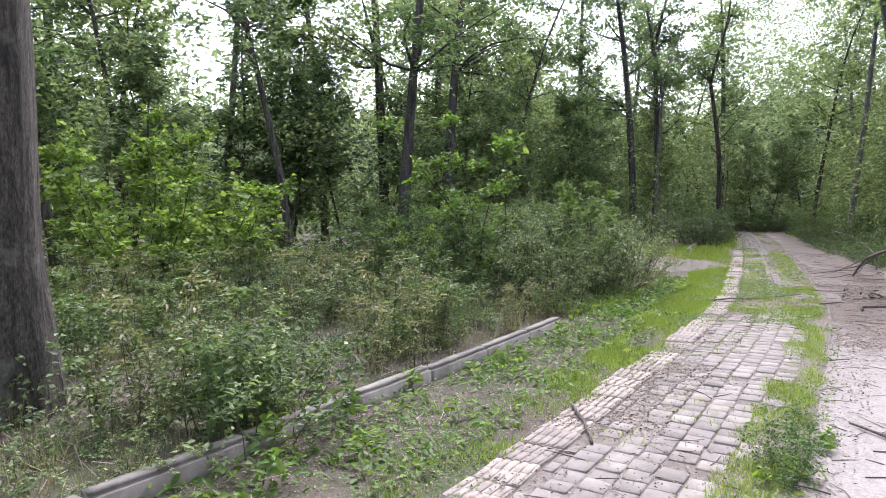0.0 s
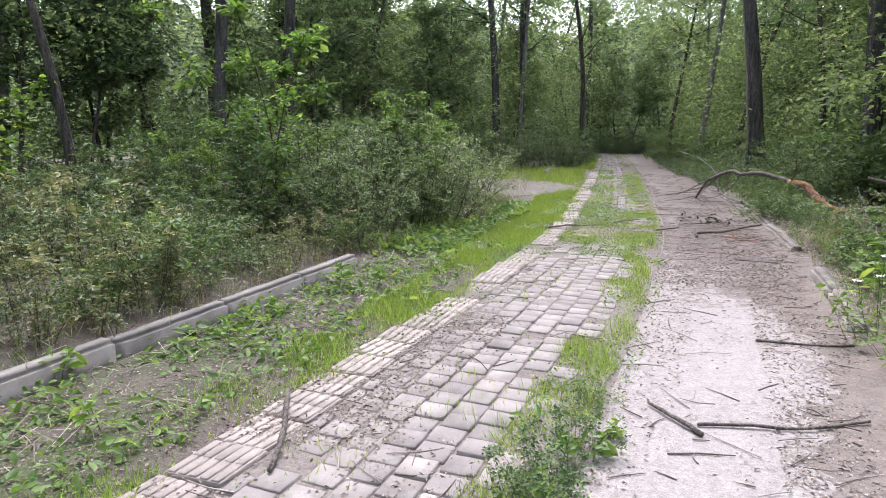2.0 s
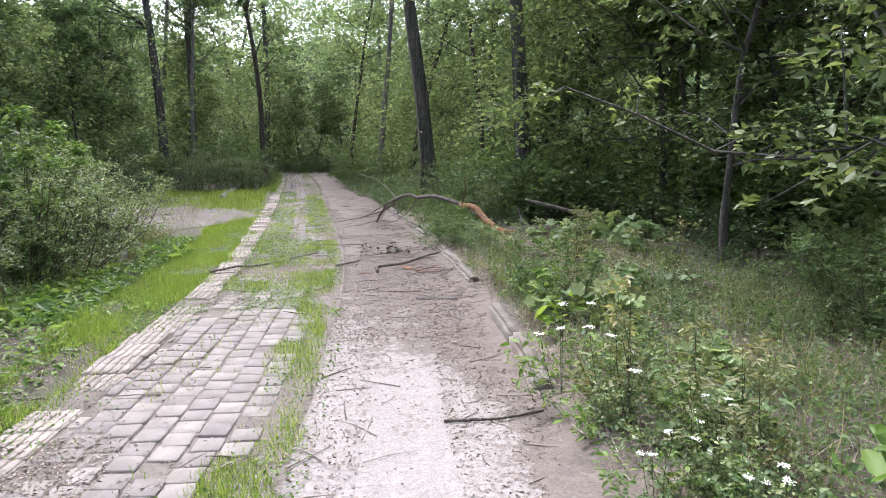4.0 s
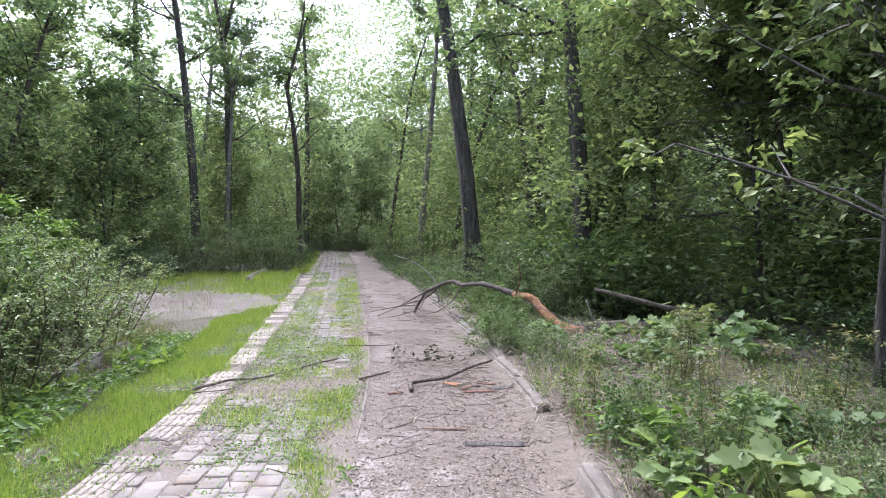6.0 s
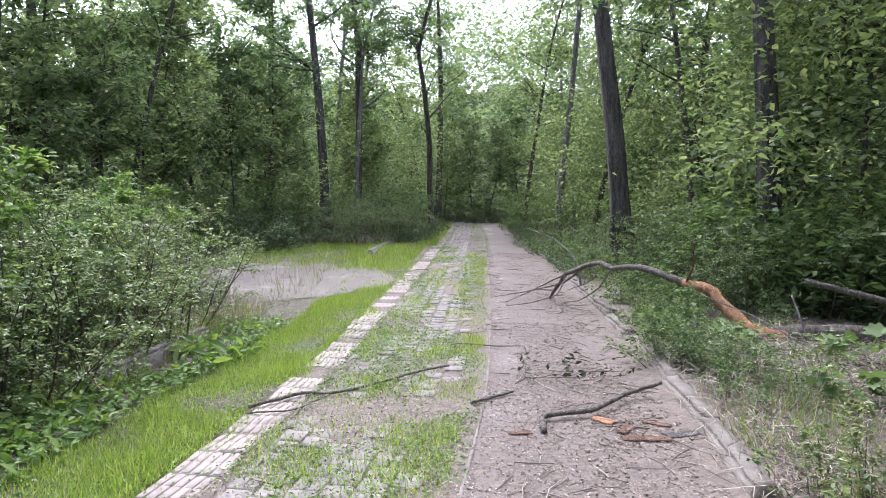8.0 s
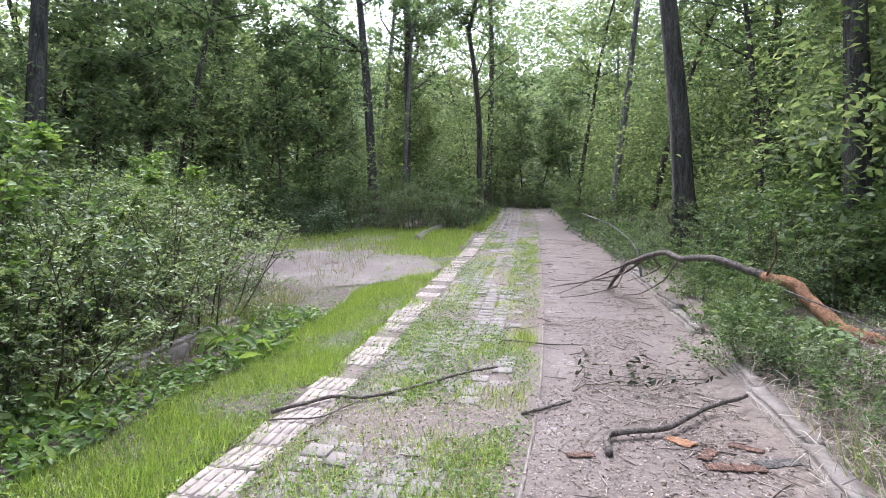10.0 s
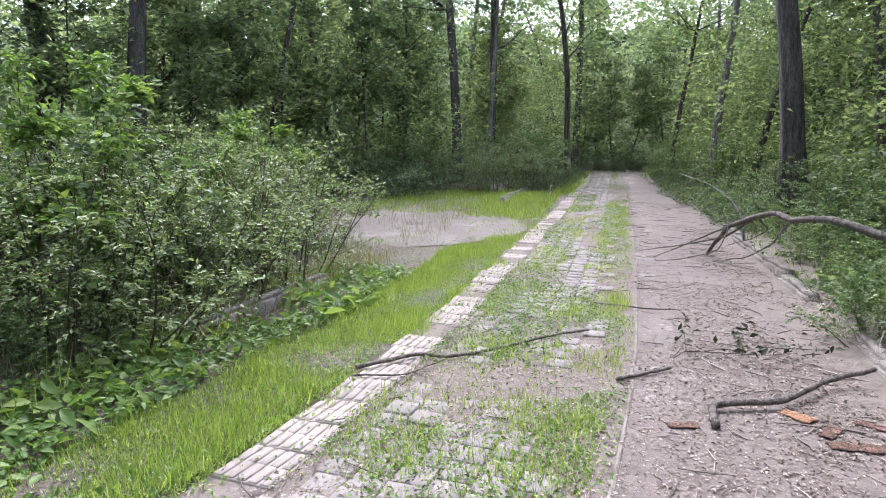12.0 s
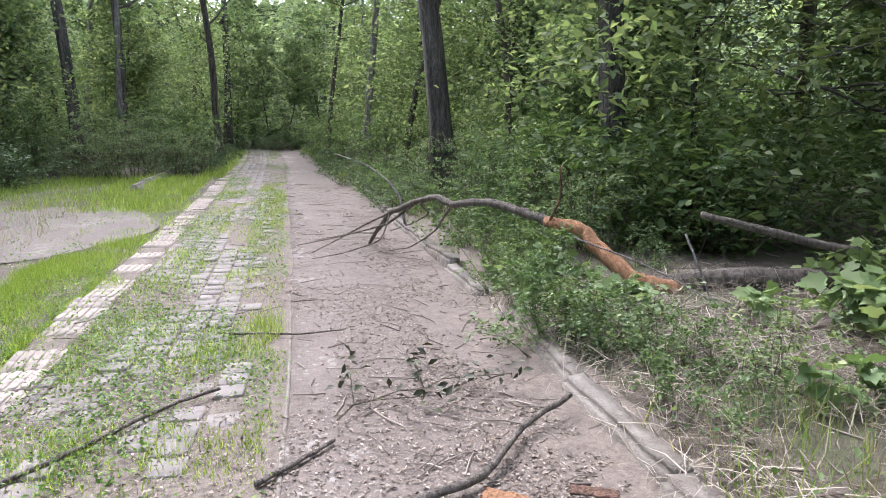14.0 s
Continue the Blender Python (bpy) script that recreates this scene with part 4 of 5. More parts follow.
# shrubs: thickets on both sides
left_thicket = [(-5.0, 6.6, 0, 0.6), (-6.6, 7.6, 50, 0.7), (-4.3, 7.9, 110, 0.6), (-7.6, 5.4, 170, 0.65), (-5.6, 4.6, 230, 0.5), (-7.0, 9.2, 290, 0.75), (-8.6, 6.6, 20, 0.7), (-2.75, 9.6, 10, 0.8), (-3.4, 10.4, 80, 1.1), (-2.6, 11.1, 150, 0.9), (-3.6, 12.0, 220, 1.15), (-2.6, 12.4, 30, 1.0), (-4.6, 10.8, 290, 1.1), (-2.65, 13.5, 100, 1.05), (-3.9, 13.6, 45, 1.15), (-5.2, 12.2, 190, 1.1), (-3.4, 14.8, 10, 1.05), (-5.0, 14.6, 250, 1.15), (-4.6, 16.4, 300, 1.1), (-6.4, 13.6, 120, 1.15), (-5.8, 17.4, 80, 1.2)]
put(shrub_a, left_thicket + [(-1.9, 27.3, 0, 1.15), (-3.1, 26.6, 60, 1.2), (3.6, 19.0, 90, 0.9), (4.3, 15.7, 30, 0.8), (5.4, 7.6, 0, 0.5), (6.2, 9.2, 130, 0.6), (4.3, 21.8, 10, 1.0), (-4.4, 26.6, 200, 1.1)])
put(shrub_b, [(5.1, 7.5, 40, 0.55), (5.6, 8.6, 150, 0.5), (-4.2, 9.3, 0, 0.9), (-3.3, 11.8, 140, 1.0), (-6.2, 10.2, 200, 0.9), (-7.3, 12.8, 20, 1.0), (-2.3, 28.6, 240, 1.0), (-5.5, 27.2, 100, 1.1), (-6.8, 19.5, 300, 1.0), (-6.6, 23.0, 50, 1.0), (3.0, 25.0, 0, 0.9), (2.3, 30, 170, 0.9), (1.9, 35, 20, 0.9), (4.6, 17.8, 210, 0.9), (3.9, 17.2, 15, 0.7), (5.2, 15.2, 300, 0.8), (-8.6, 15.6, 80, 1.1), (-3.6, 31, 0, 1.0), (-3.3, 35, 90, 1.1), (-3.4, 39, 30, 1.1), (2.4, 40, 130, 1.0)])
r = np.random.default_rng(8)
brambles = [(r.uniform(-11, -6.5), r.uniform(7.5, 14), r.uniform(0, 360), r.uniform(0.7, 1.1)) for _ in range(9)] + [(r.uniform(3.7, 8), r.uniform(14.5, 30), r.uniform(0, 360), r.uniform(0.6, 1.0)) for _ in range(14)] + [(r.uniform(6.4, 9), r.uniform(7, 15), r.uniform(0, 360), r.uniform(0.5, 0.8)) for _ in range(9)] + [(r.uniform(-12, -5), r.uniform(20, 32), r.uniform(0, 360), r.uniform(0.7, 1.1)) for _ in range(9)] + [(r.uniform(-2.8, 2.4), r.uniform(43.5, 46), r.uniform(0, 360), r.uniform(0.9, 1.2)) for _ in range(6)]
brambles += [(float(line_x(y)) - 2.3 + 0.3 * math.sin(9 * y), y, 83 * y % 360, 0.27 + 0.07 * math.sin(7 * y)) for y in np.arange(2.4, 8.4, 0.75)]
brambles += [(float(line_x(y)) + 3.35 + 0.25 * math.sin(5 * y), y, 77 * y % 360, 0.42 + 0.12 * math.sin(3 * y)) for y in np.arange(19.5, 41, 1.3)]
brambles += [(float(line_x(y)) - 0.75 + 0.2 * math.sin(4 * y), y, 59 * y % 360, 0.45 + 0.1 * math.sin(3 * y)) for y in np.arange(27.5, 42, 1.5)]
put(shrub_c, brambles)

# saplings
rng = np.random.default_rng(91)
maple = plant("sapling", bushy(rng, 3.7, 3.2, 26, 26, 18, 0.115, "small", 0.85, 0.02, 0.15), STEM, LEAF_MAPLE, "branchwork", "foliage", "bright green maple sapling with broad lobed leaves", "sapling")
put(maple, [(-9.6, 8.2, 0, 0.88)])
sapling = plant("sapling", bushy(rng, 2.7, 1.1, 6, 30, 12, 0.075, "oval", 0.5, 0.012, 0.2), STEM, LEAF_MAPLE, "branchwork", "foliage", "slender bright green sapling above the thicket", "sapling", "saplings")
put(sapling, [(-4.0, 10.0, 0, 1.45)])
small_sapling = plant("sapling", bushy(rng, 2.2, 0.8, 3, 34, 14, 0.06, "small", 0.5, 0.01, 0.25), STEM, LEAF_BRIGHT, "branchwork", "foliage", "young green sapling rising from the thicket", "sapling", "saplings")
put(small_sapling, [(-2.8, 10.8, 120, 1.2), (-2.5, 11.9, 240, 1.2), (-3.3, 13.2, 60, 1.0), (-2.9, 14.5, 200, 1.05), (-5.6, 11.2, 10, 1.0), (-4.6, 8.9, 300, 0.9)])

# weeds
weed_a = plant("weed", bushy(rng, 0.75, 0.6, 10, 9, 9, 0.045, "small", 0.5, 0.004), STEM_GREEN, LEAF_MID, "branchwork", "foliage", "knee-high green weed with small leaves", "weed", "weeds")
weed_b = plant("weed", bushy(rng, 0.55, 0.7, 12, 8, 9, 0.036, "small", 0.6, 0.004), STEM_GREEN, LEAF_GREY, "branchwork", "foliage", "grey-green bushy weed on dry soil", "weed", "weeds")
weed_c = plant("weed", bushy(rng, 1.0, 0.45, 6, 9, 8, 0.055, "small", 0.35, 0.005), STEM, LEAF_OLIVE, "branchwork", "foliage", "tall thin weed with dry brown stems", "weed", "weeds")
r = np.random.default_rng(15)


def clear(spots):
    """Leaves out the spots that would bury the broken limb and the log."""
    return [q for q in spots if not (2.9 < q[0] < 7 and 11.9 < q[1] < 14.4 and not (q[0] < 3.4 and q[1] < 13.2))]


def field(r, count, x0, x1, y0, y1, s0=0.7, s1=1.25, z=0.0):
    """Spots in drifts, with open ground between them."""
    spots = [(r.uniform(x0, x1), r.uniform(y0, y1), r.uniform(0, 360), r.uniform(s0, s1)) for _ in range(count)]
    return clear([q for q in spots if noise.noise((q[0] * 0.75, q[1] * 0.75, z)) > -0.08])


def edge_rows(r, count, u0, u1, y0, y1, s0, s1):
    """Spots that follow the path's line."""
    out = []
    for _ in range(count):
        y = r.uniform(y0, y1)
        out.append((float(line_x(y)) + r.uniform(u0, u1), y, r.uniform(0, 360), r.uniform(s0, s1)))
    return clear(out)


put(weed_a, [(0.16, 4.35, 0, 0.45), (0.27, 4.65, 130, 0.4), (0.2, 3.95, 240, 0.48), (0.1, 4.1, 80, 0.4), (0.3, 5.1, 20, 0.3), (2.85, 14.7, 0, 1.1), (3.1, 15.3, 70, 1.2), (2.85, 15.9, 140, 1.0), (3.3, 16.6, 200, 1.2), (3.0, 17.6, 20, 1.1), (2.75, 13.3, 90, 0.5), (2.85, 12.5, 10, 0.55), (3.1, 12.0, 250, 0.55), (2.7, 11.7, 60, 0.6), (2.75, 9.3, 30, 0.8), (2.85, 8.5, 200, 1.15)] + field(r, 72, -9.5, -2.9, 2.0, 9.8, 0.6, 1.6, 1.7) + edge_rows(r, 6, 3.2, 3.9, 7.2, 10.2, 0.5, 0.8) + edge_rows(r, 8, 3.5, 5.4, 7.5, 11, 0.45, 0.75) + edge_rows(r, 16, 3.2, 4.6, 11.8, 15.5, 0.6, 1.0) + edge_rows(r, 12, 3.2, 4.2, 15.5, 24, 0.7, 1.2) + field(r, 18, -14, -8, 1, 9) + edge_rows(r, 10, -2.2, -1.55, 8.3, 14, 0.5, 0.9))
put(weed_b, field(r, 64, -8.5, -2.9, 1.5, 9.5, 0.6, 1.5, 8.3) + edge_rows(r, 10, 3.2, 3.7, 4.6, 7.5, 0.5, 0.8) + edge_rows(r, 15, 3.6, 6.2, 6.5, 10.2, 0.5, 0.9) + edge_rows(r, 26, 3.2, 5.0, 11.2, 14.5, 0.5, 0.95) + edge_rows(r, 12, -2.6, -1.6, 1.5, 8, 0.5, 0.8) + field(r, 8, -3.6, -2.6, 13.2, 15.5, 0.6, 1.0))
put(weed_c, field(r, 70, -8.5, -2.9, 3.0, 9.8, 0.7, 1.35, 4.4) + edge_rows(r, 10, 3.3, 5.2, 5.0, 11, 0.7, 1.1) + edge_rows(r, 16, -2.3, -1.5, 2.5, 8.5, 0.6, 0.9))

# upright broad-leaved seedlings and docks on the verge
seedling = plant("seedling", bushy(rng, 0.4, 0.22, 1, 13, 2, 0.095, "oval", 0.36, 0.005, 0.3), STEM_GREEN, LEAF_MAPLE, "stem", "foliage", "upright bright green seedling with long leaves", "weed", "verge seedlings")
put(seedling, [(-2.66, 3.75, 0, 1.0), (-2.6, 4.55, 70, 0.9), (-2.62, 3.0, 140, 1.2), (-2.45, 2.65, 30, 1.0), (-2.1, 3.3, 200, 0.8), (-1.9, 4.2, 250, 0.8), (-1.98, 6.9, 100, 1.2), (-1.8, 7.2, 20, 0.9), (-2.2, 6.2, 310, 0.7), (0.35, 4.75, 0, 0.6), (0.2, 4.4, 80, 0.75), (0.25, 4.0, 160, 0.6), (0.1, 3.9, 220, 0.6), (0.3, 4.5, 30, 0.7), (0.15, 4.15, 300, 0.65), (2.5, 9.3, 30, 1.3), (2.7, 8.6, 90, 1.9), (2.78, 5.0, 50, 1.9), (2.62, 7.9, 200, 1.5)])
dock = plant("dock", bushy(rng, 0.16, 0.45, 9, 2, 2, 0.15, "oval", 0.36, 0.004, 0.0), STEM_GREEN, LEAF_BRIGHT, "branchwork", "foliage", "low rosette of broad green dock leaves", "weed", "verge docks")
put(dock, edge_rows(r, 44, -1.2, -0.2, 2.2, 8.4, 0.35, 0.65) + edge_rows(r, 34, -1.7, -0.8, 8.6, 13.6, 0.7, 1.15) + edge_rows(r, 8, 1.4, 1.6, 3, 9, 0.4, 0.7))


def umbel_weed(rng):
    """A tall thin weed with flat white flower heads."""
    data = bushy(rng, 0.75, 0.55, 6, 7, 5, 0.07, "oval", 0.35, 0.0035, 0.1)
    root = plant("white_flower", data, STEM_GREEN, LEAF_BRIGHT, "stem", "foliage", "white flat-headed wild flower among the weeds", "flower", "white flowers")
    for k in range(4):
        a, d = rng.uniform(0, 6.28), rng.uniform(0.05, 0.34)
        centre = np.array([math.cos(a) * d, math.sin(a) * d, rng.uniform(0.45, 0.72)])
        n = 46
        rad, ang = 0.034 * np.sqrt(rng.uniform(0, 1, n)), rng.uniform(0, 6.28, n)
        base = centre + np.stack([rad * np.cos(ang), rad * np.sin(ang), rng.normal(0, 0.004, n)], 1)
        head = leaves(base, unit(rng, n, 0.2), rng.normal(0, 0.3, (n, 3)) + (0, 0, 1), np.full(n, 0.013), np.full(n, 0.012))
        piece("flower_head", mesh("flower_head", *head, PETAL), root)
        v, f = tubes([[(centre * (0.3, 0.3, 0) - (0, 0, 0.03), 0.003), (centre * (0.8, 0.8, 0.6), 0.0025), (centre, 0.002)]], 4)
        piece("flower_stalk", mesh("flower_stalk", v, f, STEM_GREEN), root)
    return root


umbel = umbel_weed(rng)
put(umbel, [(2.0, 5.35, 0, 0.55), (2.3, 5.5, 120, 0.5), (2.55, 5.75, 200, 0.5), (2.2, 5.0, 290, 0.6), (2.2, 6.2, 160, 0.8), (2.1, 6.7, 40, 0.85)])
vine = plant("vine", bushy(rng, 0.5, 0.9, 9, 5, 4, 0.125, "lobed", 1.0, 0.005, 0.1), STEM_GREEN, LEAF_VINE, "stem", "foliage", "sprawling vine with large lobed pale leaves", "weed", "vines")
put(vine, [(4.55, 12.4, 0, 0.9), (4.95, 12.0, 100, 1.1), (5.2, 12.9, 220, 1.0), (3.3, 13.3, 40, 0.6), (2.9, 14.2, 160, 0.7), (4.0, 9.2, 300, 0.7), (3.2, 8.3, 20, 0.9), (3.75, 11.5, 130, 0.75), (2.75, 6.2, 60, 0.6), (3.3, 6.9, 10, 0.6)])

# ---- the large trunk beside the start, and the overhanging broad-leaved tree ----
rng = np.random.default_rng(17)
old = plant("old_tree", tall_tree(rng, 15, 0.3, 6.0, 4.0, 90, 8, 0.2, (0.035, 0.0), False, 0.008, 24), BARK_OLD, LEAF_CROWN, "trunk", "crown", "old tree with thick furrowed grey-brown trunk", "tree")
put(old, [(-4.93, 2.72, 0, 1.0)])
broad = plant("hazel_tree", tall_tree(rng, 6.5, 0.055, 1.2, 2.8, 270, 9, 0.12, (-0.04, 0.0), True, 0.06), BARK_DARK, LEAF_GREY, "trunk", "crown", "broad-leaved tree overhanging the path, dark green leaves", "tree", "overhanging trees")
put(broad, [(5.7, 10.5, 0, 1.0), (7.2, 14.6, 130, 1.05), (5.5, 7.7, 220, 1.0), (7.4, 18.8, 60, 1.0), (8.6, 10.2, 300, 1.15), (8.0, 12.6, 170, 1.0)])

# ---- fallen limbs and sticks ----
WOOD_BROWN = bark_material("shed_bark", (0.08, 0.045, 0.03), (0.2, 0.11, 0.075), 22.0, (0.16, 0.12, 0.1), 0.6)


def stick(name, points, r0, r1, mat, label, seed=1, extra=()):
    """A crooked stick through the given places; extra: shorter side twigs."""
    r = np.random.default_rng(seed)
    def smooth(pts, a, b):
        pts = np.array(pts, float)
        t = np.linspace(0, len(pts) - 1, (len(pts) - 1) * 4 + 1)
        c = np.stack([np.interp(t, np.arange(len(pts)), pts[:, k]) for k in range(3)], 1)
        c[1:-1] = (c[:-2] + 2 * c[1:-1] + c[2:]) / 4
        c[1:-1] += r.normal(0, 0.0015 + 0.04 * a, c[1:-1].shape)
        return [(p, a + (b - a) * i / (len(c) - 1)) for i, p in enumerate(c)]
    lines = [smooth(points, r0, r1)] + [smooth(p, r0 * 0.45, r1 * 0.5) for p in extra]
    v, f = tubes(lines, 6, r, 0.07)
    return tagged(new(name, mesh(name, v, f, mat, True)), label, "branch")


log = stick("fallen_log", [(3.6, 13.58, 0.1), (4.0, 13.54, 0.15), (4.4, 13.5, 0.17), (5.06, 13.4, 0.15), (5.55, 13.3, 0.14), (6.4, 13.1, 0.13), (7.2, 12.9, 0.12)], 0.075, 0.105, WOOD_GREY, "grey fallen log lying in the undergrowth", 2)
limb_root = tagged(new("broken_limb"), "broken limb stripped to orange wood, resting on kerb", "branch")


def limb_part(name, points, r0, r1, mat, seed):
    ob = stick(name, points, r0, r1, mat, "", seed)
    del ob["category"]
    ob.parent = limb_root
    return ob


limb_part("stripped_wood", [(3.86, 13.5, 0.1), (3.67, 13.55, 0.13), (3.53, 13.65, 0.17), (3.4, 13.9, 0.36), (3.33, 14.03, 0.47), (3.27, 14.1, 0.52), (3.11, 14.35, 0.53)], 0.082, 0.05, WOOD_ORANGE, 3)
limb_part("bark_covered_end", [(3.11, 14.35, 0.53), (2.98, 14.5, 0.58), (2.74, 14.75, 0.65), (2.58, 14.88, 0.64), (2.43, 15.0, 0.6), (2.34, 15.2, 0.66), (2.18, 15.4, 0.6), (1.96, 15.8, 0.44), (1.85, 16.2, 0.16), (1.8, 16.35, 0.02)], 0.047, 0.022, WOOD_GREY, 4)
limb_part("side_branch", [(2.18, 15.4, 0.6), (1.95, 15.9, 0.3), (1.5, 16.2, 0.14), (1.0, 16.3, 0.03)], 0.016, 0.005, WOOD_GREY, 5)
limb_part("side_branch", [(1.96, 15.8, 0.44), (1.7, 16.3, 0.22), (1.4, 16.2, 0.08), (1.15, 15.9, 0.02)], 0.013, 0.005, WOOD_GREY, 6)
limb_part("side_branch", [(1.96, 15.8, 0.44), (1.85, 15.7, 0.15), (1.45, 15.75, 0.03), (1.15, 15.6, 0.02)], 0.011, 0.004, WOOD_GREY, 21)
limb_part("side_branch", [(1.85, 16.2, 0.16), (1.65, 16.5, 0.12), (1.2, 16.6, 0.03)], 0.01, 0.004, WOOD_GREY, 22)
limb_part("side_branch", [(2.18, 15.4, 0.6), (2.4, 15.9, 0.4), (2.3, 16.5, 0.2), (2.1, 16.9, 0.06)], 0.013, 0.005, WOOD_GREY, 23)
limb_part("side_branch", [(2.43, 15.0, 0.6), (2.3, 15.1, 0.35), (2.1, 15.3, 0.16), (1.9, 15.45, 0.1)], 0.012, 0.005, WOOD_GREY, 25)
limb_part("side_branch", [(3.12, 14.3, 0.53), (3.16, 14.15, 0.75), (3.12, 14.1, 1.02)], 0.014, 0.006, WOOD_BROWN, 24)
stick("pale_branch", [(2.36, 17.3, 0.05), (2.31, 17.4, 0.41), (2.2, 17.6, 0.6), (1.95, 18.0, 0.8), (1.53, 18.5, 0.93)], 0.02, 0.006, BARK_PALE, "thin pale dead branch leaning up from the kerb", 7)
stick("fallen_branch", [(4.03, 13.5, 0.68), (4.45, 13.4, 0.57), (4.93, 13.3, 0.45), (5.46, 13.2, 0.35), (6.3, 13.0, 0.16)], 0.028, 0.05, WOOD_GREY, "broken grey branch propped above the fallen log", 8)
stick("pale_stake", [(4.01, 13.2, 0.0), (3.96, 13.35, 0.27), (3.91, 13.5, 0.53)], 0.012, 0.009, BARK_PALE, "thin peeled pale stick stuck in the weeds", 9)
stick("long_twig", [(3.2, 14.0, 0.45), (3.6, 13.4, 0.3), (3.9, 12.9, 0.1)], 0.008, 0.005, BARK_PALE, "long pale twig lying across the weeds", 10)
stick("fallen_stick", [(1.33, 10.91, 0.02), (1.33, 11.15, 0.04), (1.7, 11.27, 0.05), (1.94, 11.6, 0.06), (2.26, 11.8, 0.1)], 0.022, 0.014, WOOD_GREY, "crooked dark stick lying on the muddy lane", 11)
stick("fallen_stick", [(-0.67, 11.18, 0.02), (-0.4, 11.53, 0.025), (-0.2, 11.53, 0.02), (0.05, 11.77, 0.02), (0.39, 12.22, 0.025), (0.63, 12.35, 0.04)], 0.014, 0.009, WOOD_GREY, "long thin forked stick across the footway", 12, [[(-0.64, 11.04, 0.02), (-0.33, 11.15, 0.02), (-0.2, 11.5, 0.02)]])
stick("fallen_stick", [(0.85, 11.45, 0.015), (1.0, 11.57, 0.02), (1.16, 11.73, 0.02)], 0.012, 0.009, WOOD_GREY, "short dark stick on the edge of the lane", 13)
stick("fallen_stick", [(0.5, 13.36, 0.012), (1.02, 13.2, 0.02), (1.3, 13.27, 0.012)], 0.008, 0.005, WOOD_GREY, "thin curved twig on the lane", 14)
stick("fallen_stick", [(0.58, 5.18, 0.015), (0.71, 4.99, 0.025), (0.81, 4.87, 0.015)], 0.008, 0.014, WOOD_GREY, "split weathered stick on the pale concrete", 15)
stick("fallen_stick", [(0.8, 4.98, 0.012), (0.97, 5.02, 0.02), (1.27, 5.06, 0.012), (1.6, 5.23, 0.02)], 0.009, 0.007, WOOD_GREY, "long thin stick across the pale concrete", 16)
stick("fallen_stick", [(-1.27, 4.78, 0.03), (-1.05, 4.36, 0.03), (-0.93, 4.02, 0.02)], 0.014, 0.011, WOOD_GREY, "bent grey stick lying over tactile tiles", 17)
stick("fallen_stick", [(1.3, 6.45, 0.012), (1.6, 6.4, 0.02), (1.9, 6.5, 0.012)], 0.01, 0.006, WOOD_GREY, "thin dark stick by the kerb", 18)


def bark_slab(x, y, turn, length, wide, mat, label):
    """A curled slab of shed bark."""
    n, m = 8, 7
    verts = []
    for i in range(n):
        for j in range(m):
            a = (j / (m - 1) - 0.5) * 2.2
            e = 1 + 0.5 * noise.noise((i * 0.9, x, y))
            verts.append((length * (i / (n - 1) - 0.5) + 0.015 * noise.noise((j, i, x)), wide * e * math.sin(a) * 0.55, 0.008 + wide * 0.07 * (math.cos(a) - math.cos(1.1)) + 0.004 * noise.noise((i, j, 4))))
    faces = [(i * m + j, i * m + j + 1, (i + 1) * m + j + 1, (i + 1) * m + j) for i in range(n - 1) for j in range(m - 1)]
    ob = tagged(new("bark_slab", mesh("bark_slab", verts, faces, mat, True)), label, "bark")
    mod = ob.modifiers.new("thickness", "SOLIDIFY")
    mod.thickness = 0.0035
    ob.matrix_basis = pose(x, y, 0.0, 0, 0, turn)
    return ob


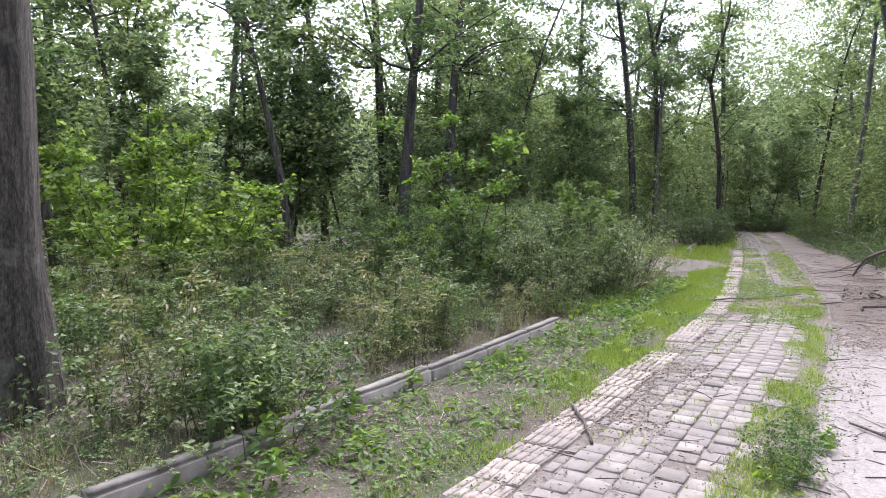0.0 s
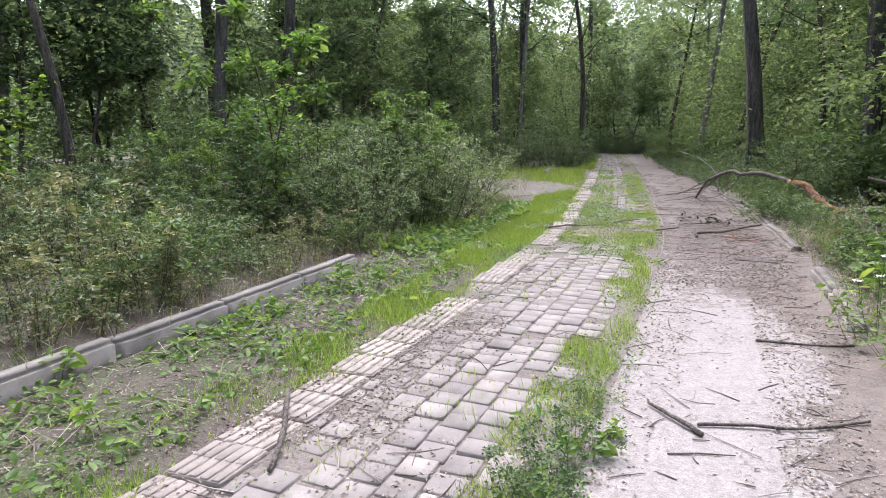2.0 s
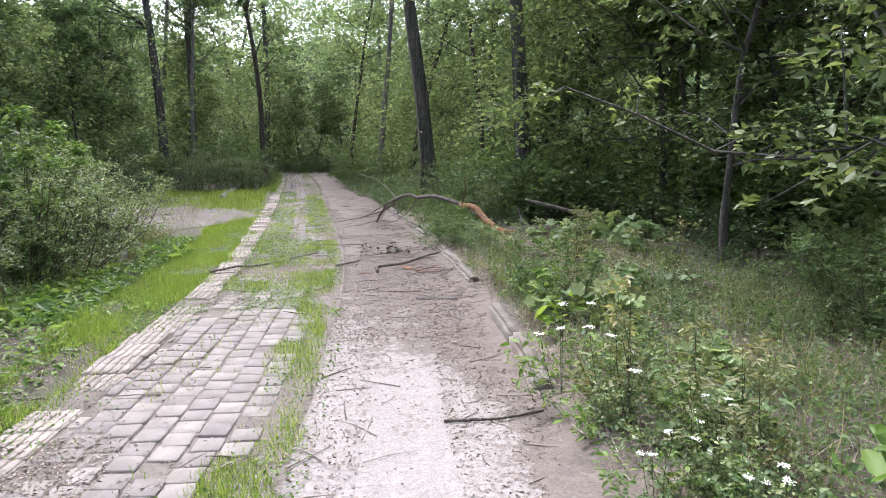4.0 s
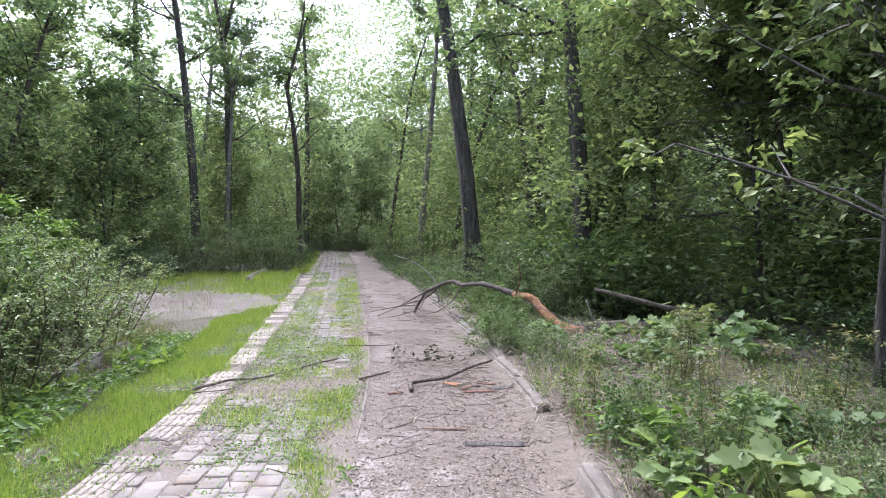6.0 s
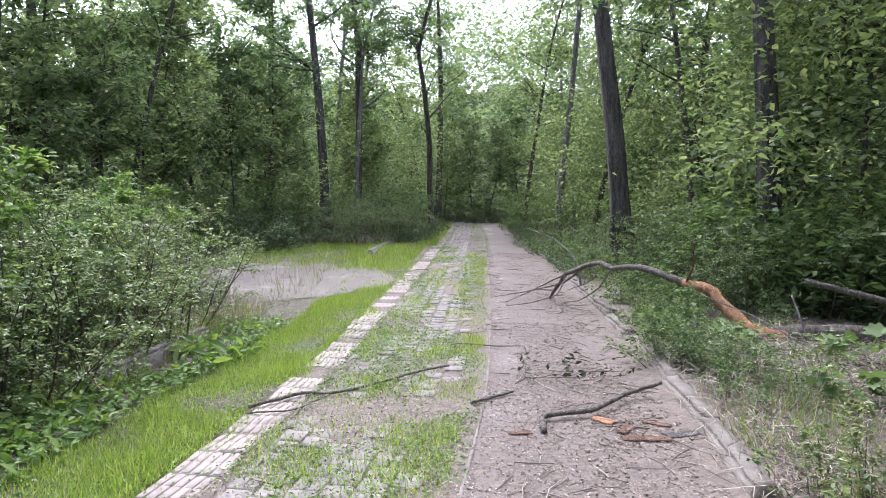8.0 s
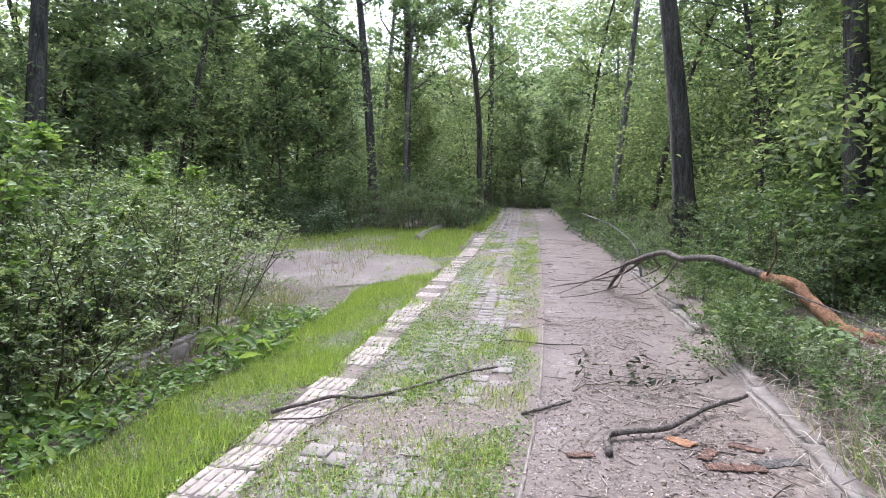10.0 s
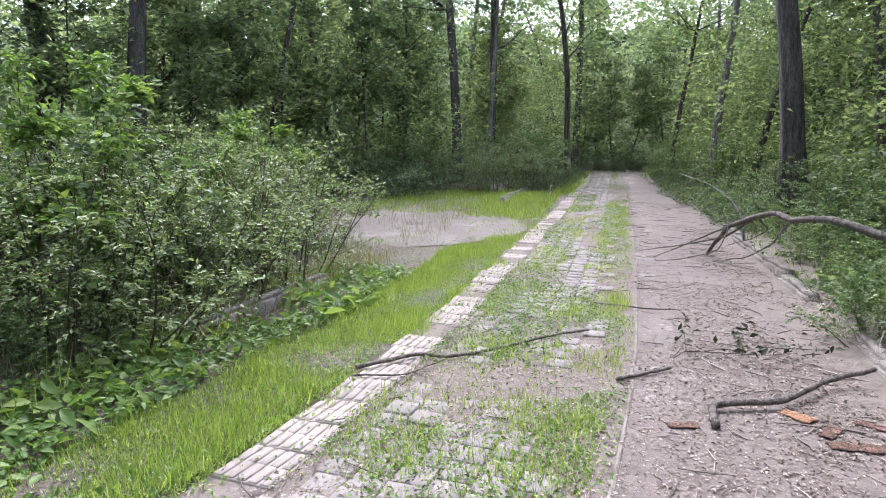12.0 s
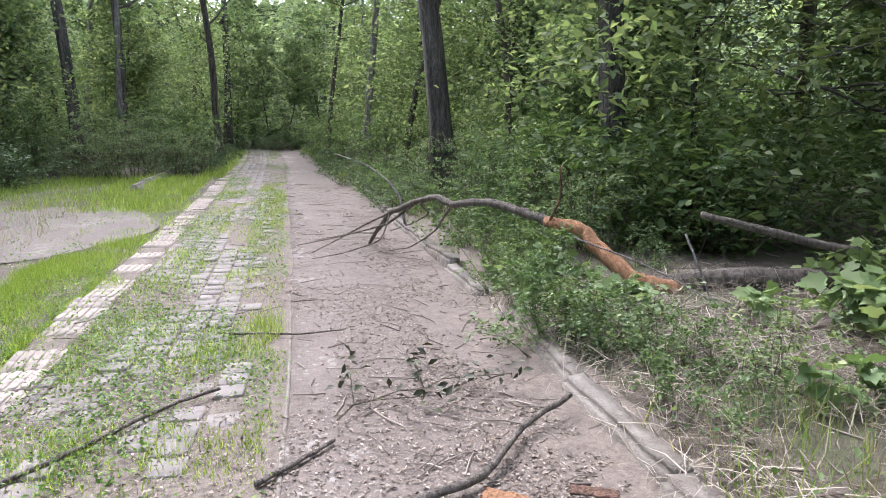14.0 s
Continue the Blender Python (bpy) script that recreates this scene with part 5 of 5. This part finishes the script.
bark_slab(1.8, 9.43, -8, 0.42, 0.1, BARK_DARK, "curled dark brown slab of bark on the lane")
bark_slab(1.74, 11.18, -40, 0.16, 0.09, WOOD_ORANGE, "orange-brown flake of shed bark beside a stick")
bark_slab(1.95, 10.88, 5, 0.3, 0.09, WOOD_BROWN, "flat brown slab of bark by the kerb")
bark_slab(2.2, 10.98, 20, 0.28, 0.09, BARK_DARK, "curled dark slab of bark against the kerb")
bark_slab(1.85, 11.02, 60, 0.16, 0.07, WOOD_BROWN, "small brown flake of shed bark on earth")
bark_slab(2.08, 11.15, -25, 0.18, 0.06, WOOD_BROWN, "small orange-brown flake of bark by the kerb")
bark_slab(1.18, 10.9, 15, 0.15, 0.06, WOOD_BROWN, "small reddish flake of bark on the lane")
bark_slab(1.5, 9.8, -12, 0.34, 0.03, WOOD_BROWN, "narrow strip of reddish bark on the lane")


def leafy_twig(x, y, turn):
    """A dropped twig with dark wilted leaves."""
    r = np.random.default_rng(44)
    line = [(np.array([-0.45 + 0.13 * i, 0.05 * math.sin(i), 0.03 + 0.02 * (i % 2)]), 0.006 - 0.0006 * i) for i in range(8)]
    arms = [[(line[k][0], 0.004), (line[k][0] + np.array([0.22, sg * 0.3, 0.05]), 0.002)] for k, sg in ((1, 1), (2, -1), (4, 1), (5, -1))]
    n = 95
    which = r.integers(0, 4, n)
    starts = np.array([arms[k][0][0] for k in which])
    ends = np.array([arms[k][1][0] for k in which])
    base = starts + (ends - starts) * r.uniform(0.2, 1.15, (n, 1)) + r.normal(0, 0.03, (n, 3))
    base[:, 2] = np.abs(base[:, 2]) + 0.012
    ln = r.uniform(0.04, 0.075, n)
    crown = leaves(base, unit(r, n, 0.4), r.normal(0, 0.7, (n, 3)) + (0, 0, 1), ln, ln * 0.5)
    root = plant("leafy_twig", (joined([tubes([line], 3), tubes(arms, 3)]), crown), STEM, LEAF_WILTED, "twig", "foliage", "dropped twig with dark wilted leaves on the lane", "branch")
    root.matrix_basis = pose(x, y, 0.0, 0, 0, turn)


LEAF_WILTED = leaf_material("leaf_wilted", [(0, (0.03, 0.03, 0.02)), (0.6, (0.05, 0.055, 0.03)), (1, (0.09, 0.1, 0.05))], 0.15)
leafy_twig(1.55, 12.15, 35)
